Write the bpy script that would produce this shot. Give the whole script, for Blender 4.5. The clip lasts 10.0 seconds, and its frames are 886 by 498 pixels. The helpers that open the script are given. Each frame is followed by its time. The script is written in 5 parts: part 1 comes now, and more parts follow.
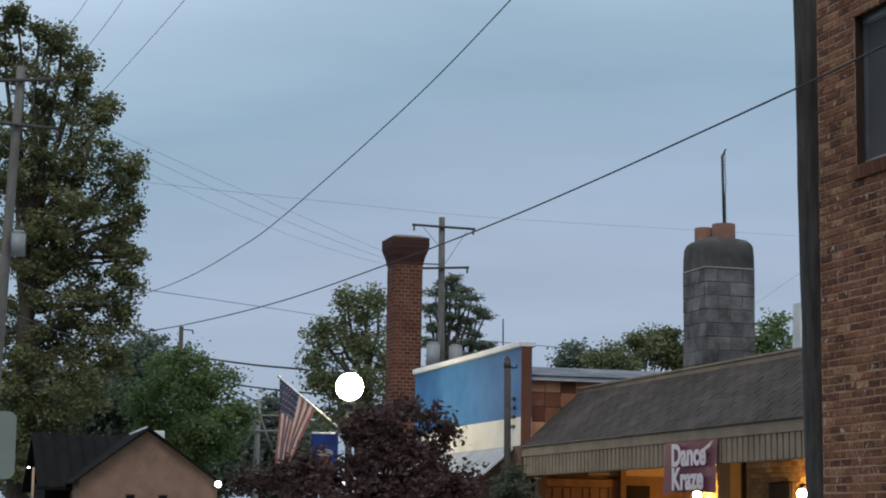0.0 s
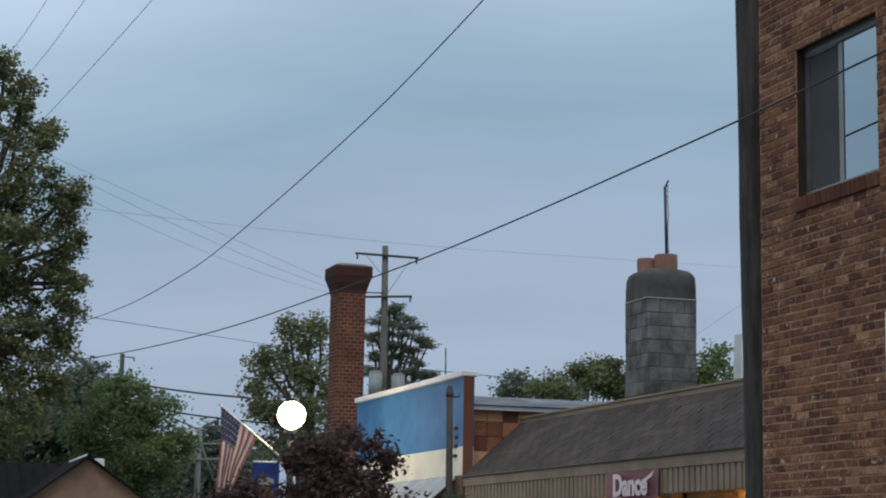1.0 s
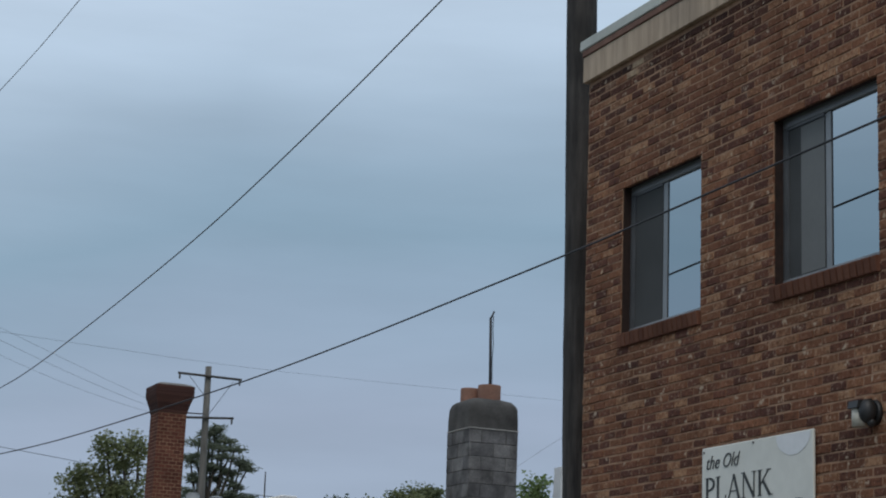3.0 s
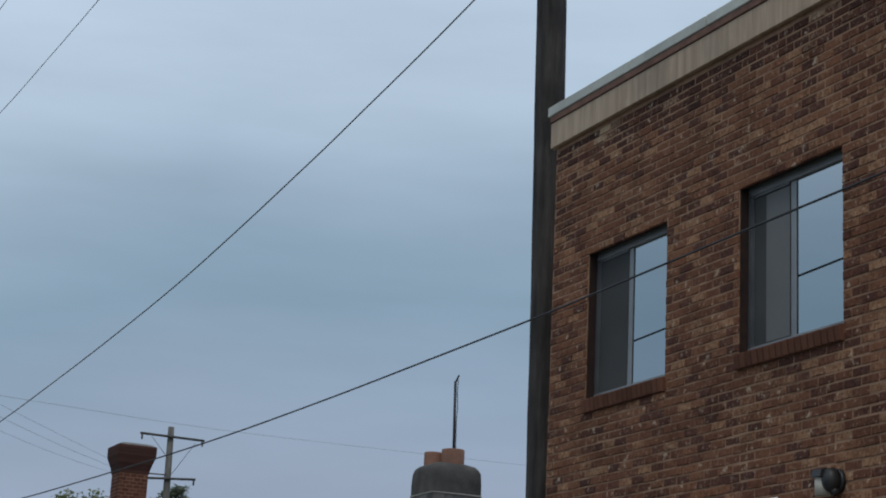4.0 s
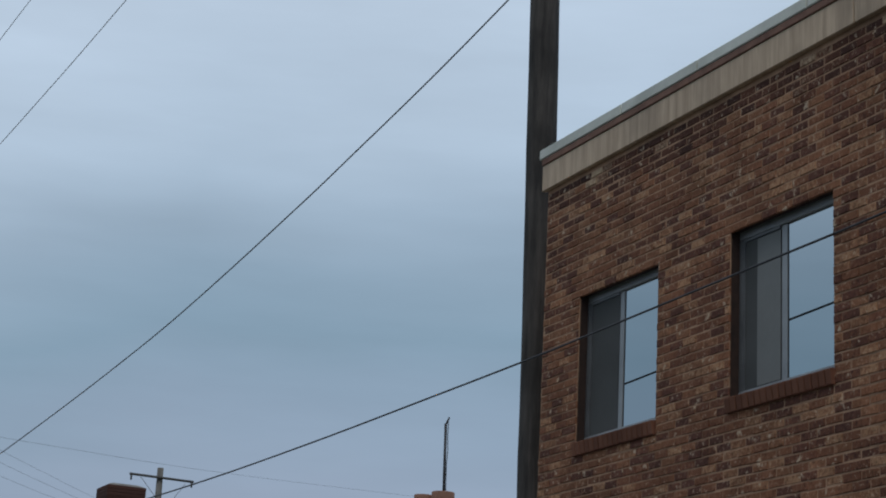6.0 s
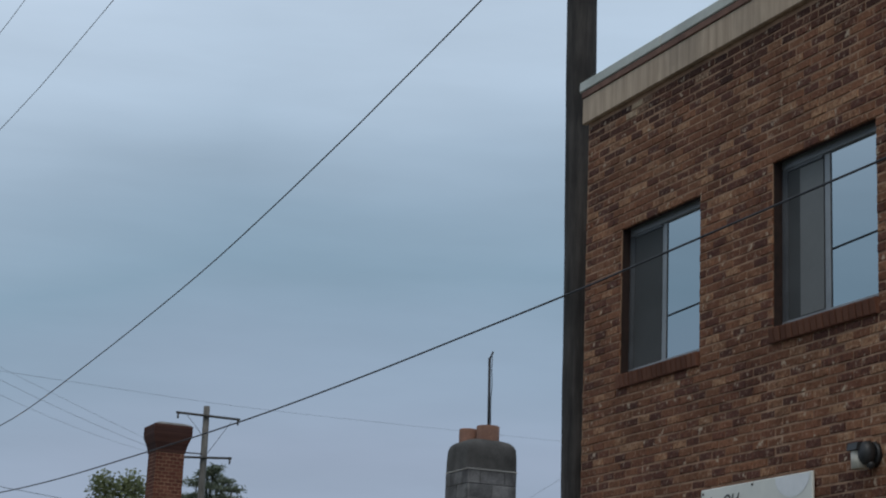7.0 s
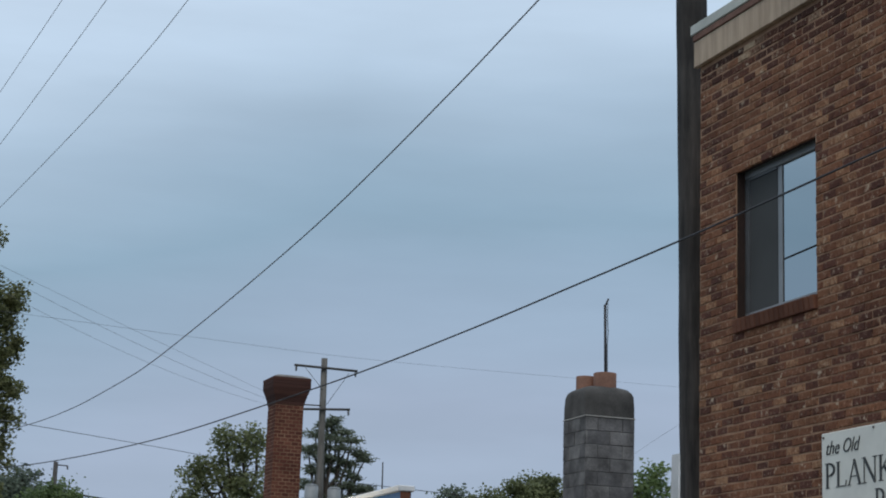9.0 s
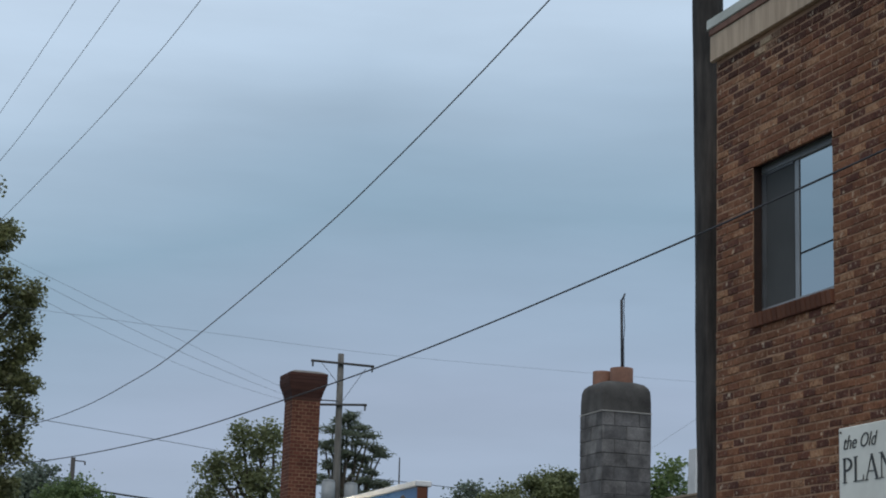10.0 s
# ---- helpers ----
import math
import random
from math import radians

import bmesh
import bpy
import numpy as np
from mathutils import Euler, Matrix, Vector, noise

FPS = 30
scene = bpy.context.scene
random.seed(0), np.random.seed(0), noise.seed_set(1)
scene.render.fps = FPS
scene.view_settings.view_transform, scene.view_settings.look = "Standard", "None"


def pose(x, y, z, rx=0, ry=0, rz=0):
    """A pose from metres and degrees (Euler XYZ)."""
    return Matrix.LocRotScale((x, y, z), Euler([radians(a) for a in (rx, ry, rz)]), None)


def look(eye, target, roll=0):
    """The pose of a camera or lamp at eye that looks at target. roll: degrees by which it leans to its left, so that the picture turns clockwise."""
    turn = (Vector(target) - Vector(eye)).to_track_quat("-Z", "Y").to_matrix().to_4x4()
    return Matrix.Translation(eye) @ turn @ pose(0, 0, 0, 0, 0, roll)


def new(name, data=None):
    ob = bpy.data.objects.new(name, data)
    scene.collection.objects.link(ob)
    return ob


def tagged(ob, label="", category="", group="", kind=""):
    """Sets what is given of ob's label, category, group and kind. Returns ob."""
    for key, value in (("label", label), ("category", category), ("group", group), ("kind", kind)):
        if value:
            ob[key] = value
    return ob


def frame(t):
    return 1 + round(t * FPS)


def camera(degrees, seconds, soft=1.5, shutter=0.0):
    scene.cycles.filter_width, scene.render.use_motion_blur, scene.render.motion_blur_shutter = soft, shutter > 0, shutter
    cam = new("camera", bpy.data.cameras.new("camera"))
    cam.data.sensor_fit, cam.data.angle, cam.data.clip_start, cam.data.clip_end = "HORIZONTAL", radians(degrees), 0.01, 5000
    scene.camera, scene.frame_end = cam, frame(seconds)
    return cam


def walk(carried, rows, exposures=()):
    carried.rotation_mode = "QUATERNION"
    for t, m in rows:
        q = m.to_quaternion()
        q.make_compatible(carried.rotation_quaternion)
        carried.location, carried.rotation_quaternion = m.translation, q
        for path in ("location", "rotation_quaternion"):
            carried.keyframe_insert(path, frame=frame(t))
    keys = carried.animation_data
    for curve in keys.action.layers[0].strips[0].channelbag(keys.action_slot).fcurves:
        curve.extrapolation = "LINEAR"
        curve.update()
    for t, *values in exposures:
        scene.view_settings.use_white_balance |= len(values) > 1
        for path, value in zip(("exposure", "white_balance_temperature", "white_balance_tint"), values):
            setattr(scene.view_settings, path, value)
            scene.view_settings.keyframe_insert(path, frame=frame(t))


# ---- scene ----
cam = camera(26.0, 10.0, soft=1.9, shutter=0.3)
EYE = 1.6
# seconds and the turn of a camera that stands still, in degrees
TURNS = [
    (0, 98.268, -0.808, -16.786),
    (0.5, 98.550, -0.835, -17.309),
    (1, 99.159, -0.967, -18.524),
    (1.5, 100.208, -1.230, -19.384),
    (2, 101.417, -1.516, -20.796),
    (2.5, 102.164, -1.752, -22.453),
    (2.7, 102.471, -1.832, -23.272),
    (3.8, 104.646, -2.530, -25.069),
    (4, 105.000, -2.692, -25.202),
    (4.5, 105.814, -2.786, -25.507),
    (5, 106.324, -2.901, -25.679),
    (5.2, 106.372, -2.966, -25.645),
    (6.3, 106.096, -2.862, -25.392),
    (6.5, 105.660, -2.706, -25.077),
    (7, 104.265, -2.345, -24.095),
    (7.5, 102.949, -2.115, -23.157),
    (8, 101.972, -1.878, -22.561),
    (8.5, 102.325, -1.870, -21.279),
    (9, 102.614, -1.878, -20.502),
    (9.5, 102.532, -1.940, -20.189),
    (10, 102.456, -1.854, -20.000),
]
walk(cam, [(t, pose(0, 0, EYE, rx, ry, rz)) for t, rx, ry, rz in TURNS], [(0.0, 0.22), (1.0, 0.18), (2.5, 0.08), (4.5, -0.11), (6.5, -0.11), (7.5, 0.03), (8.0, 0.13), (8.5, 0.16), (10.0, 0.11)])

# ---- sky and sun: a dull evening under thin cloud ----
world = bpy.data.worlds.new("evening_sky")
scene.world = world
world.use_nodes = True
wt = world.node_tree
wt.nodes.clear()


def wnode(kind, **values):
    n = wt.nodes.new(kind)
    for k, v in values.items():
        n.inputs[k].default_value = v
    return n


sky = wt.nodes.new("ShaderNodeTexSky")
sky.sky_type, sky.sun_disc = "NISHITA", False
sky.sun_elevation, sky.sun_rotation = radians(6), radians(200)
coords = wt.nodes.new("ShaderNodeTexCoord")
split = wt.nodes.new("ShaderNodeSeparateXYZ")
wt.links.new(coords.outputs["Generated"], split.inputs[0])
stretch = wt.nodes.new("ShaderNodeMapping")
stretch.inputs["Scale"].default_value = (1.0, 1.0, 5.5)
stretch.inputs["Rotation"].default_value = (radians(4), radians(3), 0)
wt.links.new(coords.outputs["Generated"], stretch.inputs[0])
cloud = wnode("ShaderNodeTexNoise", Scale=1.7, Detail=4.0, Roughness=0.48)
wt.links.new(stretch.outputs[0], cloud.inputs["Vector"])
shift = wt.nodes.new("ShaderNodeMath")
shift.operation = "MULTIPLY_ADD"
shift.inputs[1].default_value = 0.11
wt.links.new(cloud.outputs[0], shift.inputs[0])
wt.links.new(split.outputs[2], shift.inputs[2])
bands = wt.nodes.new("ShaderNodeValToRGB")
ramp = bands.color_ramp
ramp.elements[0].position, ramp.elements[0].color = 0.05, (0.300, 0.365, 0.470, 1)
ramp.elements[1].position, ramp.elements[1].color = 1.0, (0.55, 0.64, 0.76, 1)
for at, col in ((0.12, (0.300, 0.378, 0.495)), (0.20, (0.345, 0.424, 0.566)), (0.255, (0.298, 0.400, 0.532)), (0.29, (0.262, 0.382, 0.503)), (0.335, (0.345, 0.460, 0.590)), (0.385, (0.500, 0.630, 0.785)), (0.46, (0.560, 0.685, 0.840))):
    e = ramp.elements.new(at)
    e.color = (*col, 1)
side = wt.nodes.new("ShaderNodeMath")
side.operation = "ABSOLUTE"
wt.links.new(split.outputs[0], side.inputs[0])
lean = wnode("ShaderNodeMapRange")
lean.inputs[1].default_value, lean.inputs[2].default_value = 0.04, 0.28
lean.inputs[3].default_value, lean.inputs[4].default_value = 0.07, 0.0
wt.links.new(side.outputs[0], lean.inputs[0])
rise = wt.nodes.new("ShaderNodeMath")
rise.operation = "ADD"
wt.links.new(lean.outputs[0], rise.inputs[0])
wt.links.new(shift.outputs[0], rise.inputs[1])
wt.links.new(rise.outputs[0], bands.inputs[0])
wisps = wnode("ShaderNodeTexNoise", Scale=5.0, Detail=5.0, Roughness=0.55)
wt.links.new(stretch.outputs[0], wisps.inputs["Vector"])
soften = wnode("ShaderNodeMapRange")
soften.inputs[1].default_value, soften.inputs[2].default_value = 0.3, 0.7
soften.inputs[3].default_value, soften.inputs[4].default_value = 0.95, 1.06
wt.links.new(wisps.outputs[0], soften.inputs[0])
veil = wt.nodes.new("ShaderNodeVectorMath")
veil.operation = "SCALE"
wt.links.new(bands.outputs[0], veil.inputs[0])
wt.links.new(soften.outputs[0], veil.inputs["Scale"])
back_clear = wnode("ShaderNodeBackground", Strength=0.06)
wt.links.new(sky.outputs[0], back_clear.inputs[0])
back_cloud = wnode("ShaderNodeBackground", Strength=1.0)
wt.links.new(veil.outputs[0], back_cloud.inputs[0])
both = wt.nodes.new("ShaderNodeMixShader")
both.inputs[0].default_value = 0.92
wt.links.new(back_clear.outputs[0], both.inputs[1])
wt.links.new(back_cloud.outputs[0], both.inputs[2])
wout = wt.nodes.new("ShaderNodeOutputWorld")
wt.links.new(both.outputs[0], wout.inputs[0])

sun = new("sun", bpy.data.lights.new("sun", "SUN"))
sun.data.energy, sun.data.angle, sun.data.color = 0.9, radians(25), (1.0, 0.95, 0.88)
sun.matrix_world = look((0, 0, 60), (20, 40, 0))


def point_lamp(place, watts, colour, radius=0.08):
    ob = new("lamp_light", bpy.data.lights.new("lamp_light", "POINT"))
    ob.data.energy, ob.data.color, ob.data.shadow_soft_size = watts, colour, radius
    ob.location = place
    return ob


# ---- materials ----
def material(name, dark, light, rough=0.8, metal=0.0, gloss=0.5, grain=8.0, bump=0.2, fine=60.0, vary="", stretchz=1.0, stain=0.0, spread=0.35):
    """Two scales of noise between two colours; vary: 'object' or 'island' shifts the tone piece by piece."""
    m = bpy.data.materials.new(name)
    m.use_nodes = True
    nt = m.node_tree
    bsdf = nt.nodes["Principled BSDF"]
    bsdf.inputs["Roughness"].default_value, bsdf.inputs["Metallic"].default_value = rough, metal
    bsdf.inputs["Specular IOR Level"].default_value = gloss
    tc = nt.nodes.new("ShaderNodeTexCoord")
    mp = nt.nodes.new("ShaderNodeMapping")
    mp.inputs["Scale"].default_value = (1, 1, stretchz)
    geo = nt.nodes.new("ShaderNodeNewGeometry")
    nt.links.new(geo.outputs["Position"], mp.inputs[0])
    big = nt.nodes.new("ShaderNodeTexNoise")
    big.inputs["Scale"].default_value, big.inputs["Detail"].default_value = grain, 5
    small = nt.nodes.new("ShaderNodeTexNoise")
    small.inputs["Scale"].default_value, small.inputs["Detail"].default_value = fine, 4
    for n in (big, small):
        nt.links.new(mp.outputs[0], n.inputs["Vector"])
    mix = nt.nodes.new("ShaderNodeMath")
    mix.operation = "MULTIPLY_ADD"
    mix.inputs[1].default_value = 0.35
    nt.links.new(small.outputs[0], mix.inputs[0])
    nt.links.new(big.outputs[0], mix.inputs[2])
    fac = mix.outputs[0]
    if vary:
        source = nt.nodes.new("ShaderNodeObjectInfo").outputs["Random"] if vary == "object" else geo.outputs["Random Per Island"]
        add = nt.nodes.new("ShaderNodeMath")
        add.operation = "MULTIPLY_ADD"
        add.inputs[1].default_value = spread * 2
        nt.links.new(source, add.inputs[0])
        sub = nt.nodes.new("ShaderNodeMath")
        sub.operation = "SUBTRACT"
        sub.inputs[1].default_value = spread
        nt.links.new(fac, add.inputs[2])
        nt.links.new(add.outputs[0], sub.inputs[0])
        fac = sub.outputs[0]
    rp = nt.nodes.new("ShaderNodeValToRGB")
    rp.color_ramp.elements[0].position, rp.color_ramp.elements[1].position = 0.38, 0.98
    rp.color_ramp.elements[0].color, rp.color_ramp.elements[1].color = (*dark, 1), (*light, 1)
    nt.links.new(fac, rp.inputs[0])
    col = rp.outputs[0]
    if stain:
        st = nt.nodes.new("ShaderNodeTexNoise")
        st.inputs["Scale"].default_value, st.inputs["Detail"].default_value = 1.3, 6
        nt.links.new(geo.outputs["Position"], st.inputs["Vector"])
        cut = nt.nodes.new("ShaderNodeMapRange")
        cut.inputs[1].default_value, cut.inputs[2].default_value = 0.48, 0.68
        cut.inputs[3].default_value, cut.inputs[4].default_value = 1.0, 1.0 - stain
        nt.links.new(st.outputs[0], cut.inputs[0])
        sc = nt.nodes.new("ShaderNodeVectorMath")
        sc.operation = "SCALE"
        nt.links.new(col, sc.inputs[0])
        nt.links.new(cut.outputs[0], sc.inputs["Scale"])
        col = sc.outputs[0]
    nt.links.new(col, bsdf.inputs["Base Color"])
    if bump:
        bp = nt.nodes.new("ShaderNodeBump")
        bp.inputs["Strength"].default_value, bp.inputs["Distance"].default_value = bump, 0.01
        nt.links.new(mix.outputs[0], bp.inputs["Height"])
        nt.links.new(bp.outputs[0], bsdf.inputs["Normal"])
    return m


def brick_material(name, vary, stops, mottling=0.22, weathering=(0.72, 1.18), patch=1.1, speckle=0.0):
    """Fired clay: a tone for each brick from a ramp of kiln colours, mottled inside the brick."""
    m = bpy.data.materials.new(name)
    m.use_nodes = True
    nt = m.node_tree
    bsdf = nt.nodes["Principled BSDF"]
    bsdf.inputs["Roughness"].default_value = 0.9
    bsdf.inputs["Specular IOR Level"].default_value = 0.2
    geo = nt.nodes.new("ShaderNodeNewGeometry")
    rnd = nt.nodes.new("ShaderNodeObjectInfo").outputs["Random"] if vary == "object" else geo.outputs["Random Per Island"]
    spots = nt.nodes.new("ShaderNodeTexNoise")
    spots.inputs["Scale"].default_value, spots.inputs["Detail"].default_value = 38, 6
    weather = nt.nodes.new("ShaderNodeTexNoise")
    weather.inputs["Scale"].default_value, weather.inputs["Detail"].default_value = patch, 5
    for n in (spots, weather):
        nt.links.new(geo.outputs["Position"], n.inputs["Vector"])
    a = nt.nodes.new("ShaderNodeMath")
    a.operation = "MULTIPLY_ADD"
    a.inputs[1].default_value, a.inputs[2].default_value = mottling * 2, -mottling
    nt.links.new(spots.outputs[0], a.inputs[0])
    b = nt.nodes.new("ShaderNodeMath")
    b.operation = "ADD"
    nt.links.new(rnd, b.inputs[0])
    nt.links.new(a.outputs[0], b.inputs[1])
    rp = nt.nodes.new("ShaderNodeValToRGB")
    els = rp.color_ramp.elements
    els[0].position, els[0].color = stops[0][0], (*stops[0][1], 1)
    els[1].position, els[1].color = stops[-1][0], (*stops[-1][1], 1)
    for p, c in stops[1:-1]:
        els.new(p).color = (*c, 1)
    nt.links.new(b.outputs[0], rp.inputs[0])
    wm = nt.nodes.new("ShaderNodeMapRange")
    wm.inputs[1].default_value, wm.inputs[2].default_value = 0.3, 0.7
    wm.inputs[3].default_value, wm.inputs[4].default_value = weathering
    nt.links.new(weather.outputs[0], wm.inputs[0])
    sc = nt.nodes.new("ShaderNodeVectorMath")
    sc.operation = "SCALE"
    nt.links.new(rp.outputs[0], sc.inputs[0])
    nt.links.new(wm.outputs[0], sc.inputs["Scale"])
    col = sc.outputs[0]
    if speckle:
        grit = nt.nodes.new("ShaderNodeTexNoise")
        grit.inputs["Scale"].default_value, grit.inputs["Detail"].default_value, grit.inputs["Roughness"].default_value = 30, 7, 0.7
        nt.links.new(geo.outputs["Position"], grit.inputs["Vector"])
        dark = nt.nodes.new("ShaderNodeMapRange")
        dark.inputs[1].default_value, dark.inputs[2].default_value = 0.34, 0.46
        dark.inputs[3].default_value, dark.inputs[4].default_value = 1.0 - speckle * 0.55, 1.0
        nt.links.new(grit.outputs[0], dark.inputs[0])
        dk = nt.nodes.new("ShaderNodeVectorMath")
        dk.operation = "SCALE"
        nt.links.new(col, dk.inputs[0])
        nt.links.new(dark.outputs[0], dk.inputs["Scale"])
        pale = nt.nodes.new("ShaderNodeMapRange")
        pale.inputs[1].default_value, pale.inputs[2].default_value = 0.57, 0.66
        pale.inputs[3].default_value, pale.inputs[4].default_value = 0.0, speckle * 0.5
        nt.links.new(grit.outputs[0], pale.inputs[0])
        mx = nt.nodes.new("ShaderNodeMix")
        mx.data_type = "RGBA"
        nt.links.new(pale.outputs[0], mx.inputs["Factor"])
        nt.links.new(dk.outputs[0], mx.inputs[6])
        mx.inputs[7].default_value = (0.56, 0.42, 0.30, 1)
        smear = nt.nodes.new("ShaderNodeTexNoise")
        smear.inputs["Scale"].default_value, smear.inputs["Detail"].default_value, smear.inputs["Roughness"].default_value = 13, 3, 0.6
        nt.links.new(geo.outputs["Position"], smear.inputs["Vector"])
        lime = nt.nodes.new("ShaderNodeMapRange")
        lime.inputs[1].default_value, lime.inputs[2].default_value = 0.635, 0.70
        lime.inputs[3].default_value, lime.inputs[4].default_value = 0.0, 0.8
        nt.links.new(smear.outputs[0], lime.inputs[0])
        mz = nt.nodes.new("ShaderNodeMix")
        mz.data_type = "RGBA"
        nt.links.new(lime.outputs[0], mz.inputs["Factor"])
        nt.links.new(mx.outputs[2], mz.inputs[6])
        mz.inputs[7].default_value = (0.50, 0.39, 0.28, 1)
        col = mz.outputs[2]
    nt.links.new(col, bsdf.inputs["Base Color"])
    bp = nt.nodes.new("ShaderNodeBump")
    bp.inputs["Strength"].default_value, bp.inputs["Distance"].default_value = 0.5, 0.006
    nt.links.new(spots.outputs[0], bp.inputs["Height"])
    nt.links.new(bp.outputs[0], bsdf.inputs["Normal"])
    return m


def let_light_through(m, share):
    """Thin leaf or cloth: light shows through it as well as on it."""
    nt = m.node_tree
    bsdf = nt.nodes["Principled BSDF"]
    thin = nt.nodes.new("ShaderNodeBsdfTranslucent")
    nt.links.new(bsdf.inputs["Base Color"].links[0].from_socket, thin.inputs[0])
    blend = nt.nodes.new("ShaderNodeMixShader")
    blend.inputs[0].default_value = share
    nt.links.new(bsdf.outputs[0], blend.inputs[1])
    nt.links.new(thin.outputs[0], blend.inputs[2])
    nt.links.new(blend.outputs[0], nt.nodes["Material Output"].inputs[0])
    return m


def leaf_material(name, dark, light):
    return let_light_through(material(name, dark, light, rough=0.6, grain=0.5, bump=0.0, fine=3.0, vary="island", spread=0.22), 0.45)


def glow_material(name, colour, strength):
    m = bpy.data.materials.new(name)
    m.use_nodes = True
    bsdf = m.node_tree.nodes["Principled BSDF"]
    bsdf.inputs["Base Color"].default_value = (0.9, 0.9, 0.85, 1)
    bsdf.inputs["Emission Color"].default_value = (*colour, 1)
    bsdf.inputs["Emission Strength"].default_value = strength
    return m


def glass_material(name, tint, rough=0.02):
    """Coated solar glass in front of an unlit room: it mirrors the sky."""
    m = bpy.data.materials.new(name)
    m.use_nodes = True
    bsdf = m.node_tree.nodes["Principled BSDF"]
    bsdf.inputs["Base Color"].default_value = (*tint, 1)
    bsdf.inputs["Roughness"].default_value = rough
    bsdf.inputs["Metallic"].default_value = 1.0
    return m


CLAY = [(0.0, (0.094, 0.039, 0.027)), (0.18, (0.115, 0.046, 0.030)), (0.32, (0.163, 0.066, 0.037)), (0.62, (0.196, 0.082, 0.043)), (0.88, (0.230, 0.104, 0.055)), (1.0, (0.35, 0.190, 0.105))]
RED_CLAY = [(0.0, (0.078, 0.029, 0.021)), (0.5, (0.108, 0.040, 0.027)), (1.0, (0.138, 0.055, 0.037))]
M_brick = brick_material("wall_brick", "object", CLAY, 0.42, (0.66, 1.20), 2.6, 1.0)
M_brick_joined = brick_material("wall_brick_joined", "island", CLAY, 0.42, (0.66, 1.20), 2.6, 1.0)
M_red_brick = brick_material("chimney_brick", "object", RED_CLAY)
M_sooty_brick = brick_material("sooty_chimney_brick", "object", [(0.0, (0.042, 0.020, 0.017)), (1.0, (0.072, 0.034, 0.027))], 0.3)
M_sill_brick = brick_material("sill_brick", "object", [(0.0, (0.125, 0.053, 0.033)), (1.0, (0.165, 0.072, 0.044))])
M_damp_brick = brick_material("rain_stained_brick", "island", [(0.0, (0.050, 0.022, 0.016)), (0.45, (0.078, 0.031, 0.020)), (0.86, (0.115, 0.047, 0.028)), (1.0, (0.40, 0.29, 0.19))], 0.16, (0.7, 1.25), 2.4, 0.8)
M_mortar = material("mortar", (0.25, 0.145, 0.092), (0.44, 0.275, 0.175), rough=0.95, gloss=0.2, grain=9, fine=90, bump=0.4, stain=0.4)
M_old_mortar = material("old_mortar", (0.26, 0.17, 0.12), (0.40, 0.29, 0.21), rough=0.95, grain=3, fine=90, bump=0.4)
M_pale_mortar = material("pale_mortar", (0.13, 0.068, 0.040), (0.30, 0.185, 0.115), rough=0.95, grain=3, fine=90, bump=0.4, stain=0.3)
M_tan_metal = material("tan_fascia", (0.29, 0.200, 0.125), (0.57, 0.425, 0.290), rough=0.6, grain=16, fine=60, bump=0.15, stretchz=0.08, stain=0.3)
M_cap_metal = material("pale_cap_metal", (0.42, 0.43, 0.37), (0.60, 0.61, 0.54), rough=0.5, grain=3, fine=25, bump=0.08, stain=0.2)
M_alu = material("window_aluminium", (0.19, 0.20, 0.205), (0.29, 0.30, 0.305), rough=0.4, metal=0.3, grain=4, bump=0.05)
M_dark_alu = material("bronze_aluminium", (0.09, 0.095, 0.10), (0.16, 0.165, 0.17), rough=0.5, metal=0.3, grain=4, bump=0.05)
M_glass = glass_material("window_glass", (0.54, 0.580, 0.595))
M_screen = material("insect_screen", (0.044, 0.046, 0.045), (0.072, 0.074, 0.073), rough=0.85, grain=2, fine=400, bump=0.15)
M_blind = material("pale_blind", (0.13, 0.135, 0.13), (0.17, 0.175, 0.17), rough=0.8, grain=1.5, fine=30, bump=0.05)
M_curtain = material("curtain_behind_screen", (0.10, 0.105, 0.11), (0.16, 0.165, 0.17), rough=0.9, grain=6, bump=0.1)
M_pole_wood = material("weathered_pole", (0.010, 0.0092, 0.0086), (0.084, 0.074, 0.066), rough=0.9, grain=17, fine=90, bump=1.0, stretchz=0.10, stain=0.5)
M_grey_pole = material("silvered_pole", (0.09, 0.085, 0.076), (0.19, 0.178, 0.16), rough=0.9, grain=8, fine=60, bump=0.5, stretchz=0.15, stain=0.2)
M_silver_wood = material("pale_silvered_wood", (0.20, 0.20, 0.195), (0.34, 0.335, 0.32), rough=0.9, grain=8, fine=60, bump=0.3, stretchz=0.2)
M_arm_wood = material("crossarm_wood", (0.045, 0.041, 0.038), (0.095, 0.088, 0.082), rough=0.9, grain=10, fine=60, bump=0.3)
M_shingle = brick_material("asphalt_shingle", "object", [(0.0, (0.054, 0.044, 0.039)), (0.5, (0.064, 0.052, 0.046)), (1.0, (0.078, 0.064, 0.057))], 0.30)
M_roof_base = material("roof_felt", (0.018, 0.016, 0.014), (0.036, 0.032, 0.029), rough=0.95, grain=5, bump=0.3)
# near-black of the metal roofs, used as well where shade is painted in
M_roof_and_shade = material("dark_roof_and_shade", (0.007, 0.0065, 0.0065), (0.016, 0.015, 0.015), rough=0.9, gloss=0.1, grain=2, fine=15, bump=0.1)
M_tan_paint = material("tan_paint", (0.175, 0.130, 0.085), (0.265, 0.20, 0.135), rough=0.7, grain=3, fine=30, bump=0.1, stain=0.25)
